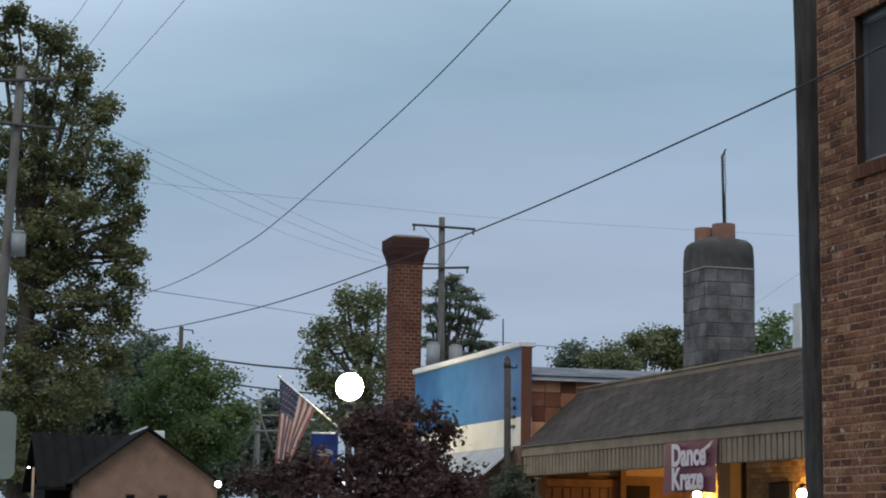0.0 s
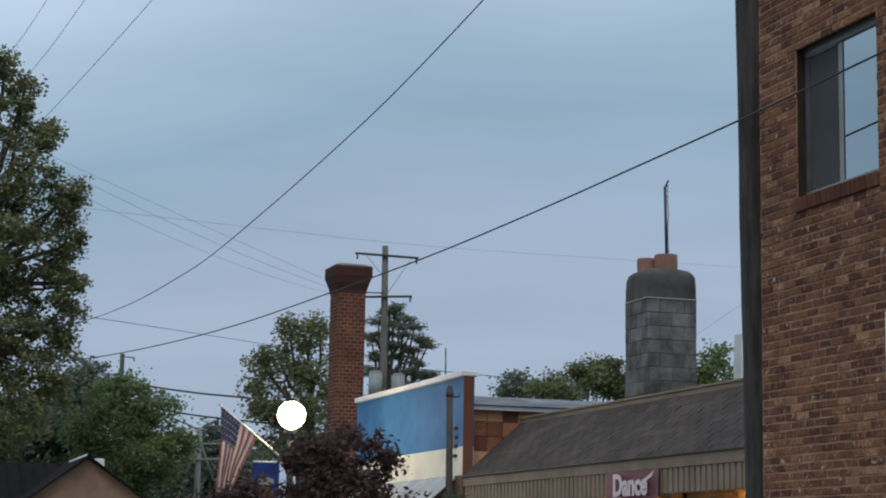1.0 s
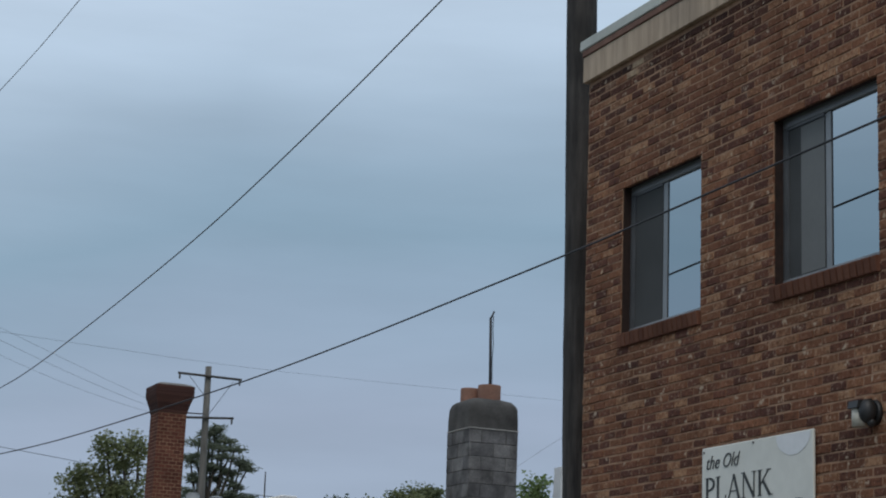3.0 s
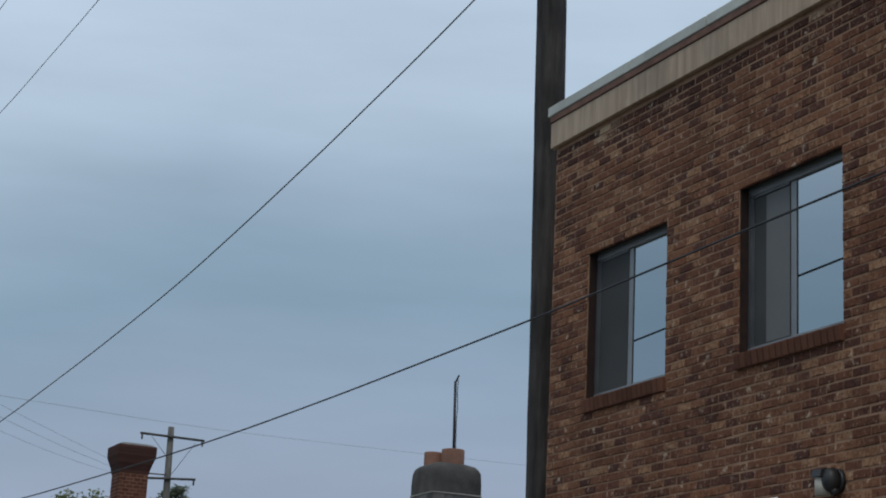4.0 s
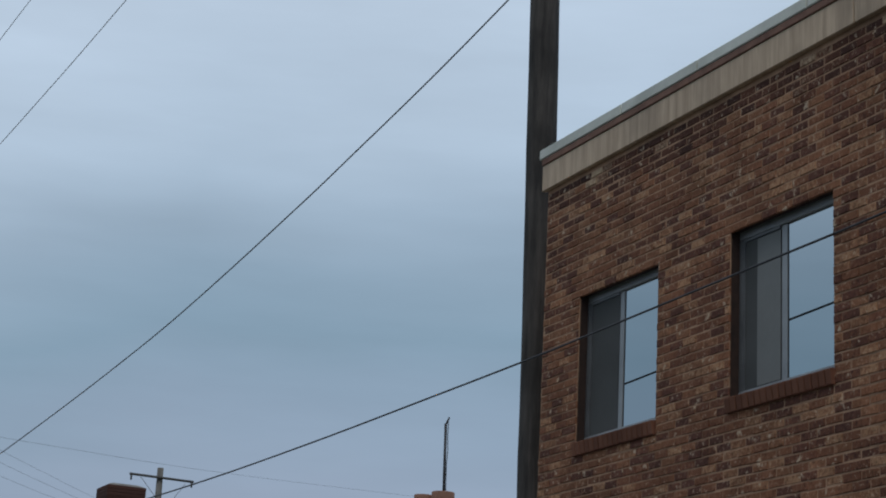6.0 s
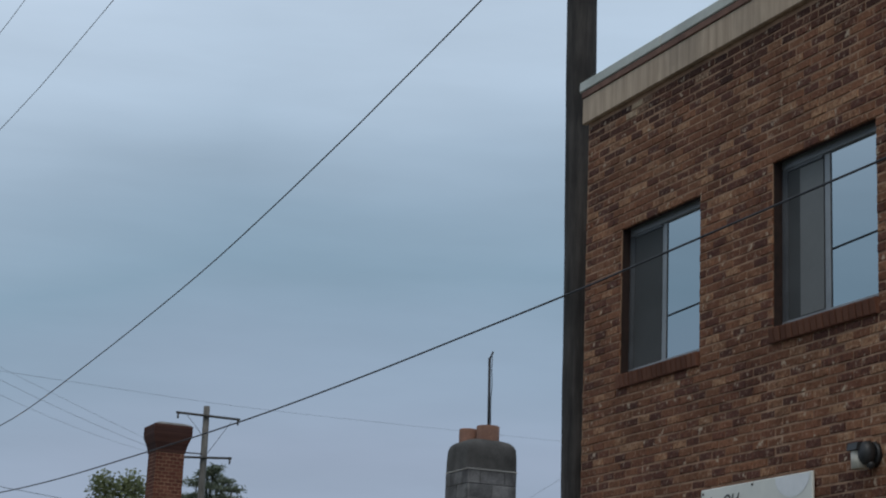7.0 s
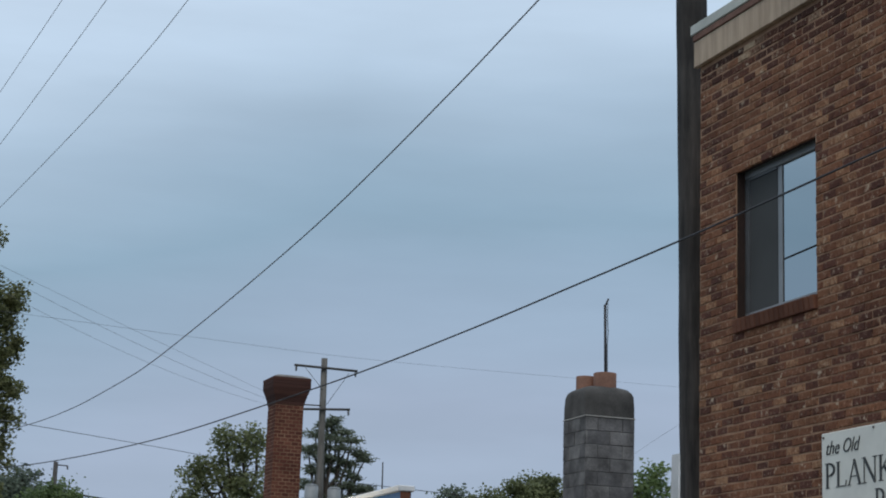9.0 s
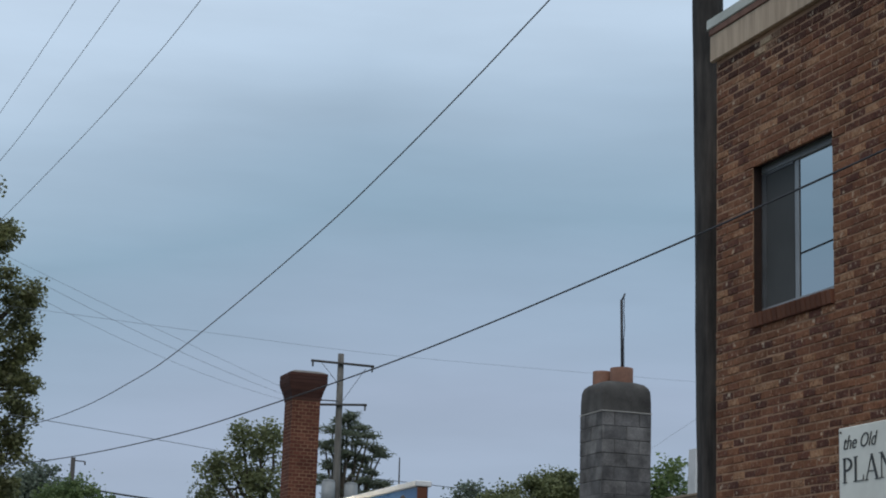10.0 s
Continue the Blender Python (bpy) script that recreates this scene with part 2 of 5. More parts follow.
M_blue = material("sky_blue_paint", (0.030, 0.115, 0.28), (0.070, 0.21, 0.43), rough=0.7, gloss=0.2, grain=1.6, fine=14, bump=0.06, stain=0.12)
M_cream = material("cream_paint", (0.58, 0.57, 0.50), (0.74, 0.72, 0.64), rough=0.6, grain=2, fine=20, bump=0.08, stain=0.15)
M_white = material("white_paint", (0.62, 0.63, 0.62), (0.80, 0.80, 0.79), rough=0.6, grain=2, fine=20, bump=0.08, stain=0.18)
M_tile = brick_material("glazed_clay_tile", "object", [(0.0, (0.12, 0.050, 0.034)), (0.2, (0.20, 0.082, 0.048)), (0.3, (0.40, 0.165, 0.088)), (1.0, (0.64, 0.33, 0.185))], 0.08)
M_block = brick_material("concrete_block", "object", [(0.0, (0.098, 0.096, 0.097)), (0.5, (0.126, 0.122, 0.121)), (1.0, (0.165, 0.160, 0.155))], 0.9, (0.42, 1.45), 4.2)
M_block_mortar = material("block_mortar", (0.06, 0.058, 0.058), (0.20, 0.195, 0.19), rough=0.95, grain=5, fine=60, bump=0.4)
M_soot = material("sooty_concrete", (0.030, 0.028, 0.026), (0.11, 0.105, 0.098), rough=0.95, grain=4, fine=40, bump=0.5, stain=0.3)
M_lens = material("yellowed_lens", (0.42, 0.40, 0.33), (0.56, 0.53, 0.44), rough=0.4, grain=6, fine=30, bump=0.05, stain=0.2)
M_wash = material("mortar_wash", (0.12, 0.11, 0.10), (0.26, 0.24, 0.22), rough=0.95, grain=5, fine=40, bump=0.4, stain=0.3)
M_flue = material("clay_flue", (0.16, 0.082, 0.056), (0.30, 0.155, 0.105), rough=0.85, grain=5, fine=40, bump=0.2, stain=0.2)
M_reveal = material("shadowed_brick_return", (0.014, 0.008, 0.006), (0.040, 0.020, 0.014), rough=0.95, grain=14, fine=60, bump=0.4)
M_black = material("black_iron", (0.012, 0.012, 0.012), (0.03, 0.03, 0.03), rough=0.5, grain=8, bump=0.1)
M_cable = material("black_cable", (0.030, 0.030, 0.033), (0.055, 0.055, 0.060), rough=0.6, gloss=0.3, grain=8, bump=0.0)
M_grey_wire = material("bare_wire", (0.06, 0.065, 0.07), (0.11, 0.115, 0.12), rough=0.5, grain=8, bump=0.0)
M_tank = material("transformer_grey", (0.20, 0.215, 0.22), (0.31, 0.325, 0.33), rough=0.55, grain=3, fine=20, bump=0.05, stain=0.15)
M_rust = material("rusty_steel_post", (0.035, 0.030, 0.028), (0.085, 0.07, 0.06), rough=0.8, grain=10, fine=60, bump=0.3)
M_rust_brown = material("rust_brown_metal", (0.10, 0.045, 0.030), (0.24, 0.125, 0.085), rough=0.8, grain=9, fine=50, bump=0.2)
M_old_galv = material("weathered_sheet", (0.085, 0.09, 0.10), (0.25, 0.265, 0.29), rough=0.75, gloss=0.25, grain=2.5, fine=20, bump=0.05, stain=0.45)
M_galv = material("galvanised_sheet", (0.46, 0.48, 0.50), (0.64, 0.66, 0.68), rough=0.45, metal=0.1, grain=2, fine=20, bump=0.05, stain=0.25)
M_house_brick = material("tan_house_brick", (0.20, 0.118, 0.080), (0.29, 0.18, 0.125), rough=0.9, grain=2, fine=25, bump=0.3)
M_warm_brick = brick_material("porch_brick", "object", [(0.0, (0.30, 0.21, 0.115)), (1.0, (0.50, 0.37, 0.22))])
M_timber = material("brown_boards", (0.065, 0.035, 0.02), (0.14, 0.08, 0.046), rough=0.85, grain=4, fine=40, bump=0.3, stretchz=0.2)
M_porch_board = material("stained_boards", (0.13, 0.068, 0.036), (0.26, 0.145, 0.080), rough=0.8, grain=4, fine=40, bump=0.3, stretchz=0.2)
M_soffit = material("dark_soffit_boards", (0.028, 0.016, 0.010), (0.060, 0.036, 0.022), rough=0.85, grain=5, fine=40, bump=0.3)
M_sign = material("white_sign_panel", (0.62, 0.61, 0.54), (0.77, 0.76, 0.68), rough=0.45, grain=1.5, fine=12, bump=0.03, stain=0.08)
M_ink = material("faded_black_lettering", (0.022, 0.024, 0.024), (0.05, 0.052, 0.05), rough=0.6, grain=12, bump=0.0)
M_maroon = material("maroon_vinyl", (0.11, 0.022, 0.04), (0.18, 0.04, 0.065), rough=0.5, grain=2.5, fine=20, bump=0.15)
M_banner_ink = material("pale_pink_lettering", (0.55, 0.47, 0.50), (0.70, 0.62, 0.64), rough=0.5, grain=6, bump=0.0)
M_green_sign = material("pale_green_sign", (0.17, 0.205, 0.175), (0.24, 0.28, 0.245), rough=0.35, grain=2, bump=0.03)
M_red_cloth = material("flag_red", (0.20, 0.060, 0.060), (0.33, 0.125, 0.115), rough=0.85, grain=6, fine=60, bump=0.1)
M_white_cloth = material("flag_white", (0.40, 0.35, 0.32), (0.58, 0.53, 0.48), rough=0.85, grain=6, fine=60, bump=0.1)
M_navy_cloth = material("flag_blue", (0.045, 0.045, 0.085), (0.085, 0.085, 0.14), rough=0.85, grain=6, fine=60, bump=0.1)
M_banner_blue = material("banner_blue", (0.012, 0.045, 0.22), (0.025, 0.085, 0.34), rough=0.6, grain=6, bump=0.05)
M_banner_orange = material("banner_orange", (0.30, 0.09, 0.03), (0.45, 0.16, 0.06), rough=0.6, grain=6, bump=0.05)
for cloth_material in (M_red_cloth, M_white_cloth, M_navy_cloth, M_banner_blue, M_banner_orange):
    let_light_through(cloth_material, 0.5)
M_bark = material("bark", (0.035, 0.028, 0.022), (0.10, 0.08, 0.06), rough=0.95, grain=8, fine=40, bump=0.8, stretchz=0.3)
M_leaf_oak = leaf_material("oak_leaves", (0.094, 0.100, 0.045), (0.265, 0.276, 0.124))
M_leaf_green = leaf_material("maple_leaves", (0.092, 0.145, 0.055), (0.225, 0.29, 0.11))
M_leaf_dark = leaf_material("spruce_needles", (0.095, 0.122, 0.096), (0.21, 0.25, 0.18))
M_leaf_purple = leaf_material("purple_leaves", (0.046, 0.027, 0.026), (0.118, 0.066, 0.060))
M_leaf_mixed = leaf_material("late_summer_leaves", (0.105, 0.130, 0.062), (0.24, 0.26, 0.12))
M_leaf_pine = leaf_material("pine_needles", (0.095, 0.120, 0.085), (0.22, 0.25, 0.17))
M_leaf_juniper = leaf_material("juniper_needles", (0.045, 0.058, 0.036), (0.12, 0.14, 0.085))
M_ground = material("dry_grass", (0.05, 0.06, 0.025), (0.10, 0.105, 0.05), rough=0.95, grain=0.6, fine=12, bump=0.4)
M_asphalt = material("asphalt", (0.035, 0.035, 0.037), (0.065, 0.065, 0.067), rough=0.9, grain=0.8, fine=60, bump=0.3)
M_concrete = material("pavement_concrete", (0.28, 0.27, 0.25), (0.40, 0.39, 0.36), rough=0.9, grain=1.2, fine=50, bump=0.2, stain=0.15)
M_globe = glow_material("lit_globe", (1.0, 0.80, 0.48), 55.0)
M_bulb = glow_material("lit_bulb", (1.0, 0.50, 0.11), 210.0)
M_white_bulb = glow_material("lit_white_globe", (1.0, 0.98, 0.92), 6.0)


# ---- building blocks ----
def bm_box(x0, x1, y0, y1, z0, z1, bevel=0.0, bm=None):
    bm = bm or bmesh.new()
    vs = [bm.verts.new(p) for p in ((x0, y0, z0), (x1, y0, z0), (x1, y1, z0), (x0, y1, z0), (x0, y0, z1), (x1, y0, z1), (x1, y1, z1), (x0, y1, z1))]
    fs = [bm.faces.new([vs[i] for i in q]) for q in ((0, 3, 2, 1), (4, 5, 6, 7), (0, 1, 5, 4), (1, 2, 6, 5), (2, 3, 7, 6), (3, 0, 4, 7))]
    if bevel:
        es = list({e for f in fs for e in f.edges})
        bmesh.ops.bevel(bm, geom=es, offset=bevel, segments=1, affect="EDGES", clamp_overlap=True)
    return bm


def bm_tube(p0, p1, r0, r1, sides=12, rings=1, wobble=0.0, bm=None, caps=True):
    """A tapered round bar from p0 to p1."""
    bm = bm or bmesh.new()
    p0, p1 = Vector(p0), Vector(p1)
    axis = (p1 - p0).normalized()
    side = axis.orthogonal().normalized()
    up = axis.cross(side)
    rows = []
    for i in range(rings + 1):
        f = i / rings
        c, r = p0.lerp(p1, f), r0 + (r1 - r0) * f
        off = Vector((random.uniform(-1, 1), random.uniform(-1, 1), 0)) * wobble if 0 < i < rings else Vector()
        rows.append([bm.verts.new(c + off + (side * math.cos(a) + up * math.sin(a)) * r) for a in [2 * math.pi * k / sides for k in range(sides)]])
    for a, b in zip(rows, rows[1:]):
        for k in range(sides):
            bm.faces.new((a[k], a[(k + 1) % sides], b[(k + 1) % sides], b[k])).smooth = True
    if caps:
        bm.faces.new(rows[0][::-1])
        bm.faces.new(rows[-1])
    return bm


def bm_ball(c, r, seg=20, squash=1.0, bm=None):
    bm = bm or bmesh.new()
    m = Matrix.Translation(c) @ Matrix.Diagonal((r, r, r * squash, 1))
    made = bmesh.ops.create_uvsphere(bm, u_segments=seg, v_segments=seg // 2, radius=1, matrix=m)
    for v in made["verts"]:
        for f in v.link_faces:
            f.smooth = True
    return bm


def bm_poly(points, depth):
    """A flat outline given a thickness along a vector."""
    bm = bmesh.new()
    a = [bm.verts.new(p) for p in points]
    b = [bm.verts.new(Vector(p) + Vector(depth)) for p in points]
    n = len(points)
    bm.faces.new(a)
    bm.faces.new(b[::-1])
    for i in range(n):
        bm.faces.new((a[i], b[i], b[(i + 1) % n], a[(i + 1) % n]))
    bmesh.ops.recalc_face_normals(bm, faces=bm.faces)
    return bm


def mesh_of(name, bm, mat):
    me = bpy.data.meshes.new(name)
    bmesh.ops.recalc_face_normals(bm, faces=bm.faces)
    bm.to_mesh(me)
    bm.free()
    for m in (mat if isinstance(mat, (list, tuple)) else [mat]):
        me.materials.append(m)
    return me


def thing(name, label, category, bm=None, mat=None, group="", kind=""):
    return tagged(new(name, mesh_of(name, bm, mat) if bm else None), label, category, group, kind)


def part(name, bm, mat, parent, label=""):
    ob = new(name, mesh_of(name, bm, mat))
    ob.parent = parent
    if label:
        tagged(ob, label)
    return ob


def piece(name, me, parent, place, turn=(0, 0, 0), size=(1, 1, 1)):
    ob = new(name, me)
    ob.parent = parent
    ob.location, ob.rotation_euler, ob.scale = place, turn, size
    return ob


def brick_mesh(name, length, height, depth, mat, bevel=0.004):
    """A brick with its face towards -x, centred on y and z, face at x = 0; chamfered edges, no back."""
    bm = bmesh.new()
    l, h = length / 2, height / 2
    rings = []
    for x, i in ((depth, 0.0), (bevel, 0.0), (0.0, bevel)):
        rings.append([bm.verts.new((x, sy * (l - i), sz * (h - i))) for sy, sz in ((-1, -1), (1, -1), (1, 1), (-1, 1))])
    for a, b in zip(rings, rings[1:]):
        for k in range(4):
            bm.faces.new((a[k], a[(k + 1) % 4], b[(k + 1) % 4], b[k]))
    bm.faces.new(rings[-1])
    return mesh_of(name, bm, mat)


def text_mesh(words, size, shear=0.0, squeeze=1.0, bold=0.0):
    cu = bpy.data.curves.new("words", "FONT")
    cu.body, cu.size, cu.shear, cu.extrude, cu.offset = words, size, shear, 0.002, bold
    cu.resolution_u = 4
    ob = bpy.data.objects.new("words", cu)
    scene.collection.objects.link(ob)
    me = bpy.data.meshes.new_from_object(ob.evaluated_get(bpy.context.evaluated_depsgraph_get()))
    bpy.data.objects.remove(ob)
    me.transform(Matrix.Diagonal((squeeze, 1, 1, 1)))
    return me


def lettering(name, words, size, mat, parent, m, shear=0.0, squeeze=1.0, bold=0.0, label=""):
    me = text_mesh(words, size, shear, squeeze, bold)
    me.materials.clear()
    me.materials.append(mat)
    ob = new(name, me)
    ob.parent = parent
    ob.matrix_basis = m
    if label:
        tagged(ob, label)
    return ob


def cable(points, radius, mat, label, name="overhead_cable"):
    """A hanging cable through a few points, smooth between them."""
    cu = bpy.data.curves.new(name, "CURVE")
    cu.dimensions, cu.bevel_depth, cu.bevel_resolution = "3D", radius, 2
    pts = [Vector(p) for p in points]
    fine = []
    for i in range(len(pts) - 1):
        a, b = pts[max(i - 1, 0)], pts[i]
        c, d = pts[i + 1], pts[min(i + 2, len(pts) - 1)]
        for k in range(8):
            f = k / 8
            fine.append(0.5 * ((2 * b) + (c - a) * f + (2 * a - 5 * b + 4 * c - d) * f * f + (3 * b - a - 3 * c + d) * f ** 3))
    fine.append(pts[-1])
    sp = cu.splines.new("POLY")
    sp.points.add(len(fine) - 1)
    for q, p in zip(sp.points, fine):
        q.co = (*p, 1)
    ob = new(name, cu)
    cu.materials.append(mat)
    return tagged(ob, label, "cable", "overhead cables")


def sagging(a, b, sag, n=7):
    a, b = Vector(a), Vector(b)
    return [a.lerp(b, i / n) - Vector((0, 0, 4 * sag * (i / n) * (1 - i / n))) for i in range(n + 1)]


def leaves_mesh(name, centres, leaf, mat, rng, flat=0.5, long=1.5):
    """Single leaves, each a folded rhombus of its own, at the given points."""
    n = len(centres)
    d = rng.normal(size=(n, 3))
    d[:, 2] *= flat
    d /= np.linalg.norm(d, axis=1)[:, None]
    o = np.cross(d, rng.normal(size=(n, 3)))
    o /= np.linalg.norm(o, axis=1)[:, None]
    up = np.cross(d, o)
    s = leaf * rng.uniform(0.6, 1.35, size=(n, 1))
    co = np.stack([centres - d * s * long / 2, centres + o * s * 0.5 + up * s * 0.15, centres + d * s * long / 2, centres - o * s * 0.5 + up * s * 0.15], 1).reshape(-1, 3)
    me = bpy.data.meshes.new(name)
    me.vertices.add(4 * n)
    me.vertices.foreach_set("co", co.ravel())
    me.loops.add(4 * n)
    me.loops.foreach_set("vertex_index", np.arange(4 * n))
    me.polygons.add(n)
    me.polygons.foreach_set("loop_start", np.arange(0, 4 * n, 4))
    me.update(calc_edges=True)
    me.validate()
    me.materials.append(mat)
    return me


def tree(name, label, base, trunk, blobs, leaf, density, mat, seed, group="", twig=0.35, clump=0.24, category="tree", long=1.5, spray=60, layer=0.7):
    """base: foot of the trunk; trunk: radius and height; blobs: rows of x, y, z, rx, rz for the masses of the crown."""
    rng = np.random.default_rng(seed)
    top = thing(name, label, category, group=group)
    top.location = base
    b0 = Vector(base)
    bm = bm_tube((0, 0, -0.1), (0, 0, trunk[1]), trunk[0] * 1.25, trunk[0] * 0.55, 10, 6, trunk[0] * 0.3)
    part("trunk", bm, M_bark, top)
    pts = []
    for bx, by, bz, rx, rz in blobs:
        c = Vector((bx, by, bz)) - b0
        start = Vector((0, 0, min(trunk[1] * random.uniform(0.55, 1.0), max(c.z - 0.3, 0.3))))
        limb = bm_tube(start, c, trunk[0] * 0.42, trunk[0] * 0.1, 6, 4, trunk[0] * 0.5)
        n = int(density * rx * rx * rz) + 5
        for _ in range(n):
            v = rng.normal(size=3)
            v /= np.linalg.norm(v)
            r = rng.uniform(0.35, 1.0) ** 0.6 * rng.uniform(0.82, 1.16)
            p = np.array(c) + v * r * np.array((rx, rx, rz))
            k = rng.integers(int(spray * 0.5), int(spray * 1.4))
            size = clump * rng.uniform(0.6, 1.5)
            q = np.clip(rng.normal(size=(k, 3)), -2.0, 2.0) * size * np.array((1, 1, layer))
            pts.append(p + q)
            if rng.random() < twig:
                bm_tube(c, tuple(p), trunk[0] * 0.1, 0.008, 4, 1, bm=limb, caps=False)
        part("limb", limb, M_bark, top)
    me = leaves_mesh("crown", np.concatenate(pts), leaf, mat, rng, long=long)
    ob = new("crown", me)
    ob.parent = top
    tagged(ob, kind="stuff")
    return top


# ---- ground ----
thing("ground", "dry grass reaching to the horizon", "ground", bm_box(-2500, 2500, -2500, 2500, -0.6, -0.15), M_ground, kind="structure")
thing("road", "worn grey asphalt street between concrete pavements", "road", bm_box(-6.5, 4.6, -60, 140, -0.146, -0.12), M_asphalt, kind="structure")
pavement = thing("pavement", "grey concrete pavement along the shop fronts", "pavement", bm_box(4.75, 6.3, -60, 140, -0.146, 0.0, 0.01), M_concrete, kind="structure")
part("kerb", bm_box(4.6, 4.745, -60, 140, -0.146, 0.012, 0.015), M_concrete, pavement)
thing("forecourt", "concrete slab in front of the shops", "pavement", bm_box(6.304, 20, 12.75, 70, -0.146, -0.002), M_concrete, kind="structure")

# ---- brick building at the corner ----
XW, Y0, Y1, ZT = 6.6, 3.0, 12.47, 6.214
COURSE, MODULE = 0.0589, 0.163
OPENINGS = [(10.83, 11.92, 4.16, 5.265), (8.865, 9.955, 4.16, 5.265)]
building = thing("brick_building", "two-storey brown brick building with a flat roof", "building")


def wall_with_openings(x0, x1, y0, y1, z0, z1, holes):
    bm = bmesh.new()
    ys = sorted({y0, y1, *[v for h in holes for v in h[:2]]})
    zs = sorted({z0, z1, *[v for h in holes for v in h[2:]]})
    for a, b in zip(ys, ys[1:]):
        for c, d in zip(zs, zs[1:]):
            if not any(h[0] < (a + b) / 2 < h[1] and h[2] < (c + d) / 2 < h[3] for h in holes):
                bm_box(x0, x1, a, b, c, d, bm=bm)
    bmesh.ops.remove_doubles(bm, verts=bm.verts, dist=1e-5)
    bm.verts.index_update()
    seen = {}
    for f in bm.faces:
        seen.setdefault(tuple(sorted(v.index for v in f.verts)), []).append(f)
    bmesh.ops.delete(bm, geom=[f for fs in seen.values() if len(fs) > 1 for f in fs], context="FACES_ONLY")
    return bm


street_wall = part("wall", wall_with_openings(XW + 0.004, XW + 0.30, Y0, Y1, -0.1, ZT + 0.25, OPENINGS), M_mortar, building, "brown brick wall in running bond")
part("side_wall", bm_box(XW + 0.302, 16, Y1 - 0.3, Y1, -0.1, ZT + 0.25), M_mortar, building)
part("rear_wall", bm_box(XW + 0.302, 16, Y0, Y0 + 0.3, -0.1, ZT + 0.25), M_mortar, building)
part("back_wall", bm_box(15.7, 16, Y0 + 0.302, Y1 - 0.302, -0.1, ZT + 0.25), M_mortar, building)
part("flat_roof", bm_box(XW + 0.302, 15.698, Y0 + 0.302, Y1 - 0.302, 6.0, 6.1), M_roof_base, building)
part("upper_floor", bm_box(XW + 0.302, 15.698, Y0 + 0.302, Y1 - 0.302, 3.0, 3.1), M_roof_base, building)
# fascia board and metal coping, in lengths that butt
for k, (a, b) in enumerate(((3.0, 6.02), (6.03, 8.60), (8.61, 12.51))):
    part("fascia_board", bm_box(XW - 0.035, XW + 0.006, a, b, ZT, ZT + 0.205, 0.004), M_tan_metal, building, "stained tan metal fascia")
for a, b in ((3.0, 5.3), (5.31, 7.6), (7.61, 9.05), (9.06, 10.29), (10.30, 11.30), (11.31, 12.54)):
    part("coping", bm_box(XW - 0.052, XW + 0.33, a, b, ZT + 0.260, ZT + 0.340, 0.006), M_cap_metal, building, "pale green-grey metal coping")

part("drip_strip", bm_box(XW - 0.045, XW + 0.006, 3.0, 12.51, ZT + 0.207, ZT + 0.258, 0.004), M_rust_brown, building, "rust-brown strip under the coping")

# windows: sliding aluminium sashes, an insect screen over the far half
for y0, y1, z0, z1 in OPENINGS:
    win = new("window")
    win.parent = building
    tagged(win, "aluminium sliding window with one screened sash")
    xr = XW + 0.075
    bm = bm_box(xr, xr + 0.07, y0, y1, z1 - 0.062, z1, 0.004)
    bm_box(xr - 0.004, xr + 0.07, y0, y1, z0, z0 + 0.05, 0.004, bm=bm)
    bm_box(xr, xr + 0.07, y0, y0 + 0.035, z0 + 0.05, z1 - 0.062, bm=bm)
    part("window_frame", bm, M_alu, win, "grey aluminium frame")
    part("far_stile", bm_box(xr, xr + 0.07, y1 - 0.035, y1, z0 + 0.052, z1 - 0.064), M_dark_alu, win)
    ym = (y0 + y1) / 2 + 0.060
    part("meeting_stile", bm_box(xr + 0.014, xr + 0.05, ym - 0.0175, ym + 0.040, z0 + 0.052, z1 - 0.064, 0.003), M_alu, win)
    part("gasket", bm_box(xr + 0.018, xr + 0.04, ym - 0.024, ym - 0.018, z0 + 0.052, z1 - 0.064), M_black, win, "black rubber seal along the pane")
    part("pane", bm_box(xr + 0.022, xr + 0.028, y0 + 0.037, ym - 0.025, z0 + 0.052, z1 - 0.064), M_glass, win, "pane mirroring the evening sky")
    bm = bm_box(xr + 0.004, xr + 0.016, y1 - 0.055, y1 - 0.037, z0 + 0.052, z1 - 0.064)
    bm_box(xr + 0.004, xr + 0.016, ym + 0.042, y1 - 0.055, z1 - 0.080, z1 - 0.064, bm=bm)
    part("screen_rail", bm, M_dark_alu, win)
    part("screen", bm_box(xr + 0.012, xr + 0.014, ym + 0.042, y1 - 0.057, z0 + 0.053, z1 - 0.082), M_screen, win, "dark mesh insect screen")
    # grime and the shade of the recess are both put into the lining's colour
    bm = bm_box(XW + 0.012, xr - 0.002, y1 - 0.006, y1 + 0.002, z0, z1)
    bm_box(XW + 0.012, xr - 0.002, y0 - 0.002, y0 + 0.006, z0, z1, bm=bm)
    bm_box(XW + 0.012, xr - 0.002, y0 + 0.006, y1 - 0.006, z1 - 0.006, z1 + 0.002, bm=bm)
    part("reveal_lining", bm, M_reveal, win, "brick return coloured dark with grime and the recess's shade")
    if y0 < 9:
        part("blind", bm_box(xr + 0.0085, xr + 0.0105, ym + 0.043, y1 - 0.19, z0 + 0.06, z1 - 0.09), M_blind, win, "pale blind behind the screen")
    part("room_shade", bm_box(xr + 0.2, xr + 0.21, y0 + 0.01, y1 - 0.01, z0, z1), M_curtain, win)

